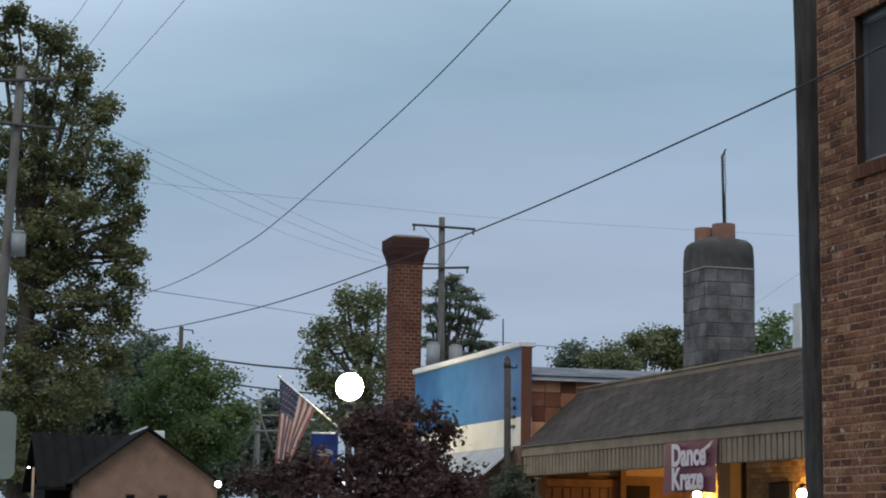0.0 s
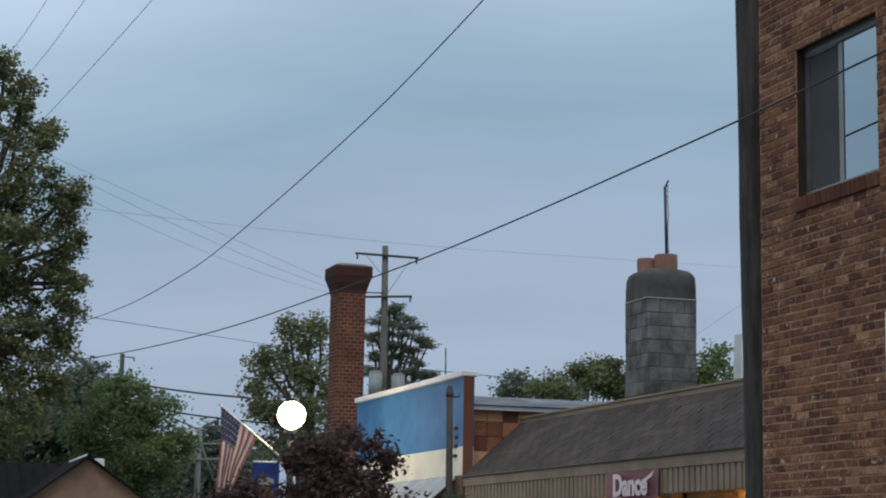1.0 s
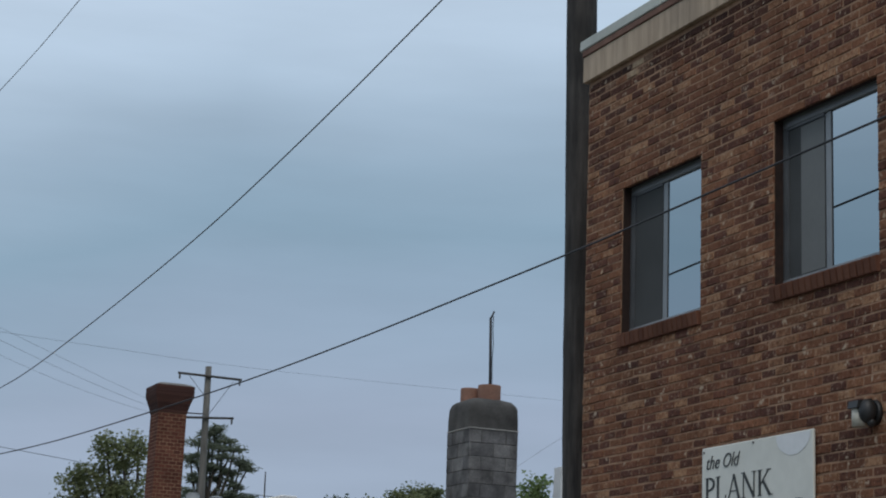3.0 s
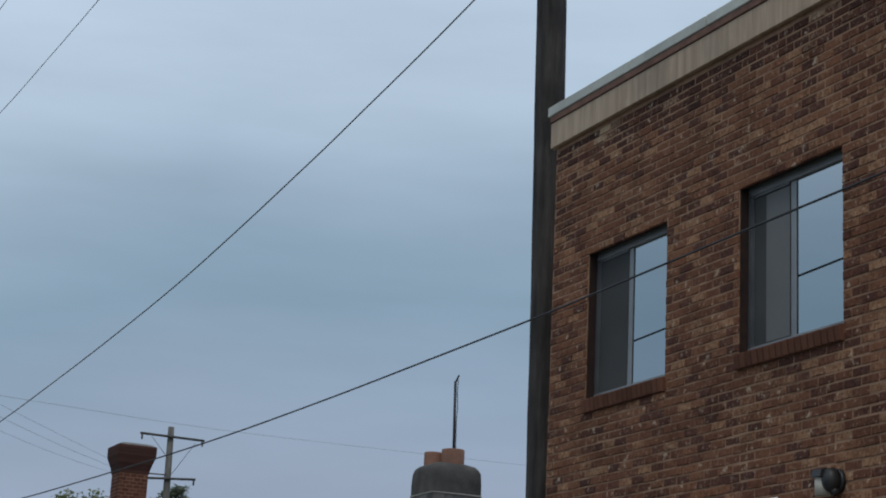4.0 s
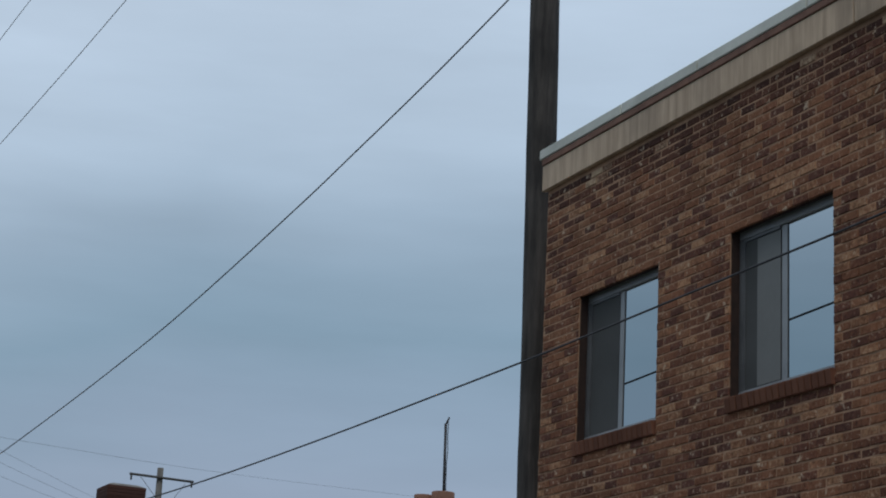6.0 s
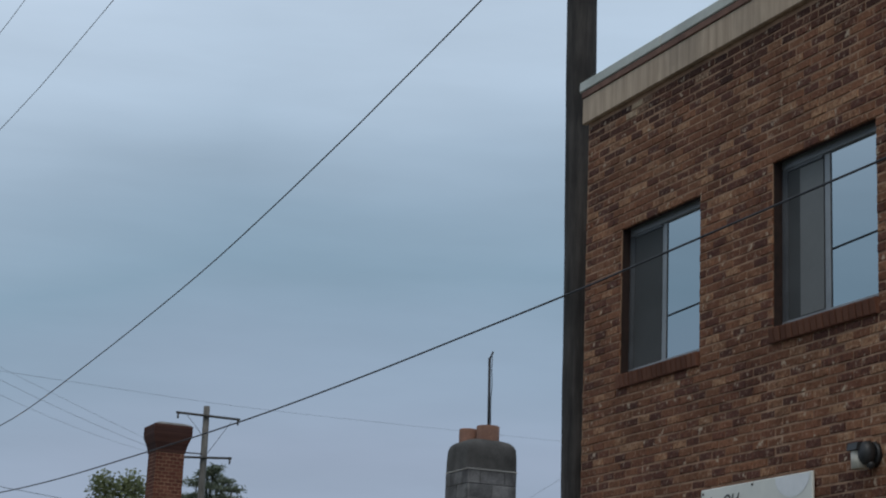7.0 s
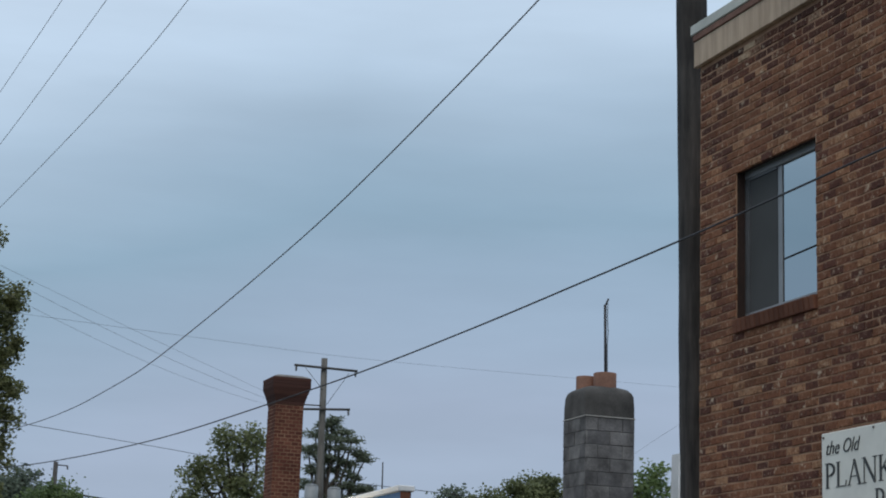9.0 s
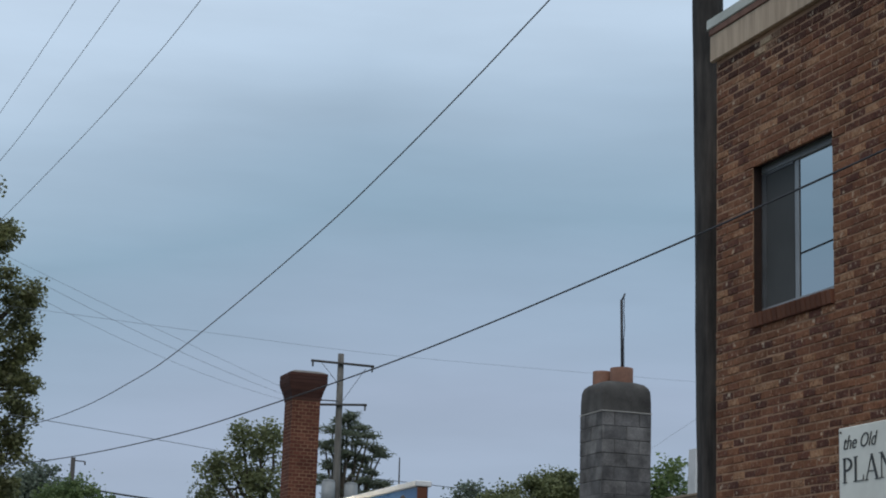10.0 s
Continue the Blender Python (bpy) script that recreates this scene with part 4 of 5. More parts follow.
for c in range(48):
    z = 6.71 - c * PITCH
    offs = [(RB, 0.0715 + 0.144 * k) for k in range(4)] if c % 2 else [(RH, 0.0355)] + [(RB, 0.1435 + 0.144 * k) for k in range(3)] + [(RH, 0.5395)]
    for me, o in offs:
        j = random.uniform(-0.002, 0.002)
        piece("brick", me, core, (j, o, z))
        piece("brick", me, core, (o, j, z), (0, 0, radians(90)))
PROFILE = (0.0, 0.012, 0.028, 0.048, 0.072, 0.092, 0.096, 0.094, 0.098)
for c in range(8):
    z, lo, hi = 6.752 + c * 0.0675, PROFILE[c], PROFILE[c + 1]
    bm = bmesh.new()
    course = [[bm.verts.new((x, y, zz)) for x, y in ((-o, -o), (W + o, -o), (W + o, W + o), (-o, W + o))] for zz, o in ((z, lo + 0.003), (z + 0.006, lo + 0.006), (z + 0.060, hi + 0.002), (z + 0.0665, hi - 0.004))]
    for low, high in zip(course, course[1:]):
        for k in range(4):
            bm.faces.new((low[k], low[(k + 1) % 4], high[(k + 1) % 4], high[k]))
    bm.faces.new(course[0][::-1])
    bm.faces.new(course[-1])
    part("corbel_course", bm, M_sooty_brick, red)
part("corbel_core", bm_box(0.03, W - 0.03, 0.03, W - 0.03, 6.75, 7.29), M_old_mortar, red)
bm = bmesh.new()
slab = [[bm.verts.new((x, y, zz)) for x, y in ((-o, -o), (W + o, -o), (W + o, W + o), (-o, W + o))] for zz, o in ((7.293, 0.090), (7.325, 0.03), (7.352, -0.05), (7.360, -0.12))]
for low, high in zip(slab, slab[1:]):
    for k in range(4):
        bm.faces.new((low[k], low[(k + 1) % 4], high[(k + 1) % 4], high[k]))
bm.faces.new(slab[0][::-1])
bm.faces.new(slab[-1])
part("cap", bm, M_wash, red, "grey sloped mortar cap")

# ---- street furniture on the pavement ----
LX, LY2, LZ2 = (7.23, 29.12, 3.76)
lamp = thing("street_lamp", "lit globe street lamp on a dark post among purple leaves", "street lamp")
lamp.location = (LX, LY2, 0)
part("globe", bm_ball((0, 0, LZ2), 0.215, 28), M_globe, lamp, "glowing white globe")
part("neck", bm_tube((0, 0, LZ2 - 0.34), (0, 0, LZ2 - 0.22), 0.07, 0.11, 14), M_black, lamp)
part("post", bm_tube((0, 0, 0), (0, 0, LZ2 - 0.34), 0.075, 0.05, 14, 4), M_black, lamp)
part("base", bm_tube((0, 0, -0.02), (0, 0, 0.5), 0.16, 0.10, 16, 3), M_black, lamp)
sl = (7.14, 29.04, 2.26)
part("small_lamp", bm_ball((sl[0] - LX, sl[1] - LY2, sl[2]), 0.028, 12), M_white_bulb, lamp, "small white lamp")
part("small_bracket", bm_tube((sl[0] - LX, sl[1] - LY2, sl[2]), (0, 0, sl[2] - 0.02), 0.01, 0.01, 6), M_black, lamp)

# flag on a slanting staff fixed to the lamp post
TIP, FOOT = Vector((6.15, 29.36, 3.90)), Vector((7.07, 29.10, 3.11))
flag = thing("flag", "limp red, white and blue striped flag on a white staff", "flag")
part("staff", bm_tube(FOOT, TIP, 0.016, 0.013, 10), M_white, flag, "white staff")
part("finial", bm_ball(tuple(TIP), 0.028, 10), M_galv, flag)
part("bracket", bm_tube(FOOT, (LX - 0.05, LY2, FOOT.z - 0.10), 0.018, 0.02, 8), M_black, flag)
NU, NV = 39, 26
bm = bmesh.new()
grid = []
axis = FOOT - TIP
for i in range(NU + 1):
    u = i / NU
    col = []
    root = TIP + axis * (0.015 + 0.60 * u)
    for j in range(NV + 1):
        v = j / NV
        drop = v * (1.40 - 0.58 * u)
        fold = math.sin(u * 15 + v * 2.2) * 0.055 * v ** 0.6
        x = root.x - v * (0.43 * u ** 1.15) + 0.03 * math.sin(v * 5 + u * 3) * v + 0.10 * v * (1 - v) * u
        col.append(bm.verts.new((x, root.y + fold, root.z - drop + 0.02 * math.sin(u * 11) * v)))
    grid.append(col)
for i in range(NU):
    for j in range(NV):
        f = bm.faces.new((grid[i][j], grid[i + 1][j], grid[i + 1][j + 1], grid[i][j + 1]))
        f.smooth = True
        f.material_index = 2 if (i < 21 and j < 10) else (i // 3) % 2
part("cloth", bm, [M_red_cloth, M_white_cloth, M_navy_cloth], flag)
bm = bmesh.new()
for i in range(1, 20, 3):
    for j in range(1, 10, 2):
        p = TIP + axis * (0.015 + 0.60 * (i + 0.5) / NU)
        v = (j + 0.5) / NV
        u = (i + 0.5) / NU
        c = Vector((p.x - v * (0.43 * u ** 1.15) + 0.03 * math.sin(v * 5 + u * 3) * v + 0.10 * v * (1 - v) * u, p.y + math.sin(u * 15 + v * 2.2) * 0.055 * v ** 0.6 - 0.012, p.z - v * (1.40 - 0.58 * u)))
        bm.faces.new([bm.verts.new(c + Vector(d)) for d in ((-0.012, 0, 0), (0, 0, -0.014), (0.012, 0, 0), (0, 0, 0.014))])
tagged(part("stars", bm, M_white_cloth, flag, "small white stars"), "small white stars", kind="stuff")

street_banner = thing("street_banner", "blue street banner with pale emblem on a lamp post", "banner")
BA, BB = Vector((6.67, 29.25, 3.03)), Vector((7.07, 29.15, 3.03))
part("arm", bm_tube(BA, (LX - 0.04, LY2, BB.z), 0.014, 0.014, 8), M_white, street_banner)
part("cloth", bm_poly([(BA.x, BA.y, BA.z - 0.015), (BB.x, BB.y, BA.z - 0.015), (BB.x, BB.y, BA.z - 0.78), (BA.x + 0.01, BA.y, BA.z - 0.76)], (0.003, 0.006, 0)), M_banner_blue, street_banner)
mx = (BA + BB) / 2
part("emblem", bm_poly([(mx.x + 0.13 * math.cos(a), mx.y - 0.012 - 0.02 * math.cos(a), mx.z - 0.30 + 0.06 * math.sin(a)) for a in [k * math.pi / 8 for k in range(16)]], (0, -0.004, 0)), M_white_cloth, street_banner)
part("emblem_sun", bm_poly([(mx.x + 0.12 * math.cos(a), mx.y - 0.012 - 0.02 * math.cos(a), mx.z - 0.47 + 0.10 * math.sin(a)) for a in [k * math.pi / 8 for k in range(16)]], (0, -0.004, 0)), M_banner_orange, street_banner)

post = thing("steel_post", "dark rusty steel post with a small hook near its top", "post")
QX, QY, QZ = (7.83, 23.21, 3.77)
part("shaft", bm_tube((QX + 0.035, QY, -0.02), (QX, QY, QZ - 0.02), 0.047, 0.043, 12, 3), M_rust, post)
part("cap", bm_tube((QX, QY, QZ - 0.03), (QX, QY, QZ + 0.02), 0.046, 0.012, 12), M_rust, post)
part("collar", bm_tube((QX, QY, QZ - 0.13), (QX, QY, QZ - 0.06), 0.050, 0.050, 12), M_rust, post)
part("hook", bm_tube((QX, QY, QZ - 0.13), (QX + 0.13, QY, QZ - 0.13), 0.012, 0.010, 8), M_rust, post)
part("hook_tip", bm_tube((QX + 0.125, QY, QZ - 0.135), (QX + 0.13, QY, QZ - 0.08), 0.011, 0.009, 8), M_rust, post)

# pale green road sign, seen from behind its edge
GX, GY, GZ = (0.89, 11.97, 2.06)
road_sign = thing("road_sign", "pale green road sign plate on a steel post", "sign")
rim = []
for cx, cz, a0 in ((GX - 0.05, GZ + 0.155, 0), (GX - 0.57, GZ + 0.155, 90), (GX - 0.57, GZ - 0.155, 180), (GX - 0.05, GZ - 0.155, 270)):
    rim += [(cx + 0.05 * math.cos(radians(a0 + 15 * k)), GY, cz + 0.05 * math.sin(radians(a0 + 15 * k))) for k in range(7)]
bm = bm_poly(rim, (0, 0.004, 0))
part("plate", bm, M_green_sign, road_sign)
part("post", bm_tube((GX - 0.31, GY + 0.03, -0.12), (GX - 0.31, GY + 0.03, GZ + 0.2), 0.025, 0.025, 8), M_galv, road_sign)

# ---- poles and their fittings ----
def crossarm(owner, c, half, turn, thick=0.055, drop=0.0):
    d = Vector((math.cos(radians(turn)), math.sin(radians(turn)), drop))
    a, b = Vector(c) - d * half, Vector(c) + d * half
    bm = bm_tube(a, b, thick, thick, 4)
    arm = part("crossarm", bm, M_arm_wood, owner)
    for e in (a.lerp(b, 0.03), a.lerp(b, 0.97)):
        part("insulator", bm_tube(e - Vector((0, 0, 0.22)), e - Vector((0, 0, 0.05)), 0.03, 0.045, 8), M_grey_wire, owner)


def transformer(owner, c, r=0.24, h=0.85):
    part("transformer", bm_tube((c[0], c[1], c[2] - h), c, r, r, 16), M_tank, owner, "grey transformer can")
    part("lid", bm_tube(c, (c[0], c[1], c[2] + 0.06), r * 1.04, r * 0.7, 16), M_tank, owner)
    part("bushing", bm_tube((c[0] + 0.05, c[1], c[2] + 0.05), (c[0] + 0.05, c[1], c[2] + 0.26), 0.045, 0.03, 8), M_grey_wire, owner)


U1 = Vector((20.31, 68.03, 13.11))
pole_far = thing("utility_pole", "grey timber utility pole with two crossarms and twin transformers", "utility pole", group="utility poles")
part("shaft", bm_tube((U1.x + 0.1, U1.y, -0.1), U1, 0.19, 0.115, 14, 6), M_grey_pole, pole_far)
crossarm(pole_far, (U1.x + 0.03, U1.y - 0.16, U1.z - 0.38), 1.19, -8, drop=-0.035)
crossarm(pole_far, (U1.x - 0.02, U1.y - 0.16, U1.z - 1.93), 1.02, -8, drop=0.05)
crossarm(pole_far, (U1.x - 0.52, U1.y - 0.10, U1.z - 1.80), 0.42, -8, 0.03)
for s in (-0.37, 0.50):
    transformer(pole_far, (U1.x + s, U1.y - 0.35, U1.z - (4.80 if s < 0 else 4.86)), 0.25, 0.98)
part("brace", bm_tube((U1.x - 0.75, U1.y - 0.1, U1.z - 0.42), (U1.x, U1.y - 0.1, U1.z - 1.25), 0.010, 0.010, 6), M_grey_wire, pole_far)
part("brace", bm_tube((U1.x + 0.95, U1.y - 0.1, U1.z - 0.50), (U1.x + 0.12, U1.y - 0.1, U1.z - 1.75), 0.010, 0.010, 6), M_grey_wire, pole_far)

U0 = Vector((3.07, 44.90, 12.15))
pole_left = thing("utility_pole", "grey timber utility pole with crossarms and one transformer", "utility pole", group="utility poles")
part("shaft", bm_tube((U0.x - 0.42, U0.y, -0.1), U0, 0.15, 0.10, 14, 6), M_grey_pole, pole_left)
crossarm(pole_left, (U0.x - 0.10, U0.y - 0.16, U0.z - 0.37), 0.85, 0, 0.05, 0.10)
crossarm(pole_left, (U0.x - 0.02, U0.y - 0.16, U0.z - 1.42), 0.95, 0, 0.05, -0.03)
transformer(pole_left, tuple(Vector((3.17, 44.69, 8.18))), 0.165, 0.52)
part("jumper", bm_tube((U0.x + 0.33, U0.y - 0.15, U0.z - 0.45), (U0.x + 0.25, U0.y - 0.12, U0.z - 1.1), 0.012, 0.012, 6, 4, 0.03), M_grey_wire, pole_left)

P0 = Vector((15.48, 98.79, 11.74))
pf = thing("utility_pole", "distant dark timber utility pole behind the maple", "utility pole", group="utility poles")
part("shaft", bm_tube((P0.x, P0.y, -0.15), P0, 0.17, 0.12, 10, 3), M_arm_wood, pf)
part("bracket", bm_tube((P0.x, P0.y, P0.z - 0.15), (P0.x + 0.62, P0.y, P0.z - 0.17), 0.03, 0.03, 6), M_arm_wood, pf)
part("bracket_tip", bm_tube((P0.x + 0.60, P0.y, P0.z - 0.19), (P0.x + 0.62, P0.y, P0.z - 0.36), 0.05, 0.03, 6), M_arm_wood, pf)

P0 = Vector((18.54, 93.17, 7.73))
pf = thing("utility_pole", "distant silvery utility pole with pale arms beyond the flag", "utility pole", group="utility poles")
part("shaft", bm_tube((P0.x - 0.1, P0.y, -0.15), P0, 0.19, 0.14, 10, 3), M_silver_wood, pf)
for drop, half in ((0.80, 0.80), (1.55, 0.95)):
    part("crossarm", bm_tube((P0.x - half, P0.y - 0.2, P0.z - drop - 0.04), (P0.x + half * 1.3, P0.y - 0.2, P0.z - drop + 0.03), 0.045, 0.045, 6), M_silver_wood, pf)
for side in (-1, 1):
    part("brace", bm_tube((P0.x + 0.12 * side, P0.y - 0.2, P0.z - 1.0), (P0.x + 0.75 * side, P0.y - 0.2, P0.z - 2.6), 0.03, 0.03, 6), M_silver_wood, pf)

# ---- overhead cables ----
A_END = (U0.x - 0.2, U0.y, 6.45)
cable([A_END, (3.72, 36.80, 5.11), (4.18, 32.16, 4.75), (4.58, 28.19, 4.55), (5.01, 23.82, 4.43), (5.37, 20.19, 4.44), (5.76, 17.78, 4.54), (6.05, 15.67, 4.65), (6.17, 13.65, 4.705), (6.225, 12.0, 4.733), (6.245, 11.0, 4.755), (6.262, 10.0, 4.777), (6.28, 9.0, 4.80), (6.30, 8.0, 4.825), (6.33, 5.5, 4.90), (6.36, 2.0, 5.05)], 0.0076, M_cable, "black service cable running along the street past the brick wall")
cable([(U0.x - 0.18, U0.y, 7.25), (3.48, 39.21, 6.12), (3.86, 35.40, 5.59), (4.25, 31.45, 5.33), (4.56, 28.38, 5.28), (4.81, 25.80, 5.37), (4.96, 24.36, 5.48), (5.17, 22.22, 5.74), (5.36, 20.38, 6.0), (5.52, 18.78, 6.25), (5.66, 17.37, 6.52), (5.78, 16.12, 6.78), (5.89, 15.01, 7.03), (6.13, 12.61, 7.63), (6.6, 8.6, 8.9), (6.9, 4.0, 10.4)], 0.0062, M_cable, "dark cable climbing overhead above the street")
cable([(3.22, 41.79, 9.29), (3.94, 34.60, 9.52), (4.49, 29.07, 9.78), (4.81, 25.86, 10.02), (5.0, 23.94, 10.25), (5.25, 21.4, 10.61), (5.8, 16.0, 11.5), (6.4, 10.0, 12.7)], 0.0050, M_grey_wire, "thin grey power line overhead")
cable([(3.19, 42.05, 10.40), (3.76, 36.30, 10.70), (4.04, 33.57, 10.90), (4.59, 28.03, 11.52), (4.87, 25.25, 11.93), (5.4, 20.0, 12.8), (6.2, 12.0, 14.4)], 0.0050, M_grey_wire, "thin grey power line overhead")
cable([(3.17, 42.29, 11.40), (3.47, 39.23, 11.56), (3.75, 36.45, 11.73), (4.31, 30.79, 12.38), (5.2, 22.0, 13.5), (6.0, 13.0, 15.0)], 0.0050, M_grey_wire, "thin grey power line overhead")
for begin, finish, sag, r in (((5.40, 46.69, 11.05), (19.59, 68.24, 11.11), 0.25, 0.0045), ((5.47, 46.68, 11.14), (19.52, 68.26, 11.24), 0.05, 0.004), ((6.31, 47.58, 10.54), (19.49, 68.27, 11.07), 0.35, 0.004)):
    a, b = Vector(begin), Vector(finish)
    cable(sagging(a + (a - b) * 0.12, b, sag * 1.2), r, M_grey_wire, "thin grey line between the utility poles")
cable([(4.00, 51.85, 10.91), (7.38, 55.51, 11.49), (14.20, 62.40, 12.47), (23.02, 70.33, 13.62), (35.94, 79.23, 15.15), (46.83, 83.81, 16.00)], 0.0045, M_grey_wire, "thin grey line crossing behind the chimneys")
cable([(5.49, 45.67, 7.20), (6.98, 49.51, 7.58), (10.42, 56.04, 8.12), (14.48, 62.34, 8.55), (18.45, 67.53, 8.73)], 0.009, M_grey_wire, "thin grey line crossing behind the chimneys")
cable([(15.39, 97.80, 10.42), (16.15, 95.65, 9.90), (17.70, 90.28, 9.18), (19.11, 84.87, 8.59), (21.18, 79.22, 7.84)], 0.045, M_cable, "bundled dark cable between distant poles")
cable([(15.94, 97.71, 9.28), (17.54, 94.38, 8.53), (18.92, 90.03, 7.99), (19.73, 85.76, 7.59), (21.43, 79.15, 6.88)], 0.04, M_cable, "bundled dark cable between distant poles")
cable([(17.13, 94.46, 8.30), (18.24, 94.25, 7.90), (18.54, 93.17, 7.65), (22.27, 87.20, 6.10)], 0.03, M_cable, "bundled dark cable between distant poles")
cable([(18.56, 93.17, 7.23), (18.20, 95.28, 6.35), (17.47, 97.45, 5.56)], 0.025, M_grey_wire, "slack grey service line at a distant pole")
cable([(18.56, 93.17, 6.96), (19.05, 93.07, 6.13), (19.75, 92.92, 5.18)], 0.025, M_grey_wire, "slack grey service line at a distant pole")
cable([(23.81, 76.37, 9.44), (25.61, 75.79, 9.29), (27.84, 75.00, 9.10), (29.15, 74.50, 8.97)], 0.014, M_cable, "thin dark line behind the blue shop")
cable([(18.86, 39.75, 6.47), (17.62, 35.91, 6.35), (16.18, 32.16, 6.13), (14.68, 28.43, 5.85), (13.24, 24.67, 5.64)], 0.0022, M_grey_wire, "thin grey line to the brick building")

# ---- gabled house down the street ----
house = thing("gabled_house", "tan brick house with a dark roof and a front gable", "house")
AP, GL, GR = Vector((9.78, 69.31, 5.02)), Vector((7.42, 69.61, 3.18)), Vector((12.35, 68.90, 3.19))
gy = AP.y
zl = (GL.z + GR.z) / 2
part("gable_wall", bm_poly([(GL.x, gy, -0.15), (GR.x, gy, -0.15), (GR.x, gy, zl), (AP.x, gy, AP.z - 0.12), (GL.x, gy, zl)], (0, 6.0, 0)), M_house_brick, house, "tan brick gable")
for s, ex in ((-1, GL.x - 0.25), (1, GR.x + 0.22)):
    k = (AP.z - zl) / (AP.x - GL.x) if s < 0 else (AP.z - zl) / (GR.x - AP.x)
    ez = zl - 0.04
    part("gable_roof", bm_poly([(AP.x, gy - 0.3, AP.z), (ex, gy - 0.3, ez - 0.10), (ex, gy - 0.3, ez - 0.18), (AP.x, gy - 0.3, AP.z - 0.075)], (0, 7.0, 0)), M_roof_and_shade, house)
# porch shade on this wall is painted in with the near-black roof colour
part("main_wall", bm_box(6.5, GL.x - 0.02, gy + 3.0, gy + 9.0, -0.15, zl - 0.1), M_roof_and_shade, house)
RL = Vector((6.17, 74.75, 4.97))
part("main_roof", bm_poly([(RL.x, gy + 2.2, zl - 0.3), (RL.x, gy + 5.8, RL.z), (RL.x, gy + 5.8, RL.z - 0.12), (RL.x, gy + 2.2, zl - 0.42)], (AP.x - RL.x + 0.5, 0, 0)), M_roof_and_shade, house, "dark sheet roof")
part("rear_roof", bm_poly([(RL.x, gy + 9.5, zl - 0.3), (RL.x, gy + 5.82, RL.z), (RL.x, gy + 5.82, RL.z - 0.12), (RL.x, gy + 9.5, zl - 0.42)], (AP.x - RL.x + 0.5, 0, 0)), M_roof_and_shade, house)
for k in range(7):
    x = RL.x + 0.3 + k * 0.5
    part("roof_seam", bm_poly([(x, gy + 2.2, zl - 0.296), (x, gy + 5.8, RL.z + 0.004), (x, gy + 5.8, RL.z + 0.05), (x, gy + 2.2, zl - 0.25)], (0.04, 0, 0)), M_roof_and_shade, house)
part("ridge_cap", bm_tube((9.06, 68.81, 4.73), (9.68, 68.72, 5.01), 0.035, 0.035, 8), M_galv, house, "pale ridge cap")
part("roof_vent", bm_box(AP.x + 0.45, AP.x + 0.85, gy + 1.6, gy + 2.0, AP.z - 0.6, AP.z - 0.03, 0.02), M_white, house)
for x in (AP.x - 0.55, AP.x + 0.62):
    w = part("window", bm_box(x - 0.17, x + 0.17, gy - 0.03, gy - 0.004, 1.55, 2.64, 0.01), M_timber, house)
    part("pane", bm_box(x - 0.14, x + 0.14, gy - 0.036, gy - 0.032, 1.6, 2.60), M_roof_and_shade, w)
hl = thing("house_lamp", "lit white globe lamp at the corner of the gabled house", "lamp")
hl.location = (12.23, 68.42, 3.03)
part("globe", bm_ball((0, 0, 0), 0.12, 16), M_white_bulb, hl)
part("bracket", bm_tube((0, 0, 0), (-0.05, -hl.location.y + gy + 0.05, -0.1), 0.02, 0.02, 6), M_black, hl)
yl = thing("yard_lamp", "small lit yard lamp on a pale post", "lamp")
YP = (4.92, 59.80, 3.25)
yl.location = (YP[0], YP[1], 0)
part("post", bm_tube((0.09, 0, -0.15), (0.09, 0, YP[2]), 0.045, 0.04, 10), M_tan_paint, yl)
part("head", bm_ball((-0.05, 0, YP[2] - 0.01), 0.045, 14, 0.6), M_white_bulb, yl)
point_lamp((YP[0] + 0.02, YP[1] - 0.35, YP[2] - 0.15), 4, (1.0, 0.78, 0.4), 0.05)

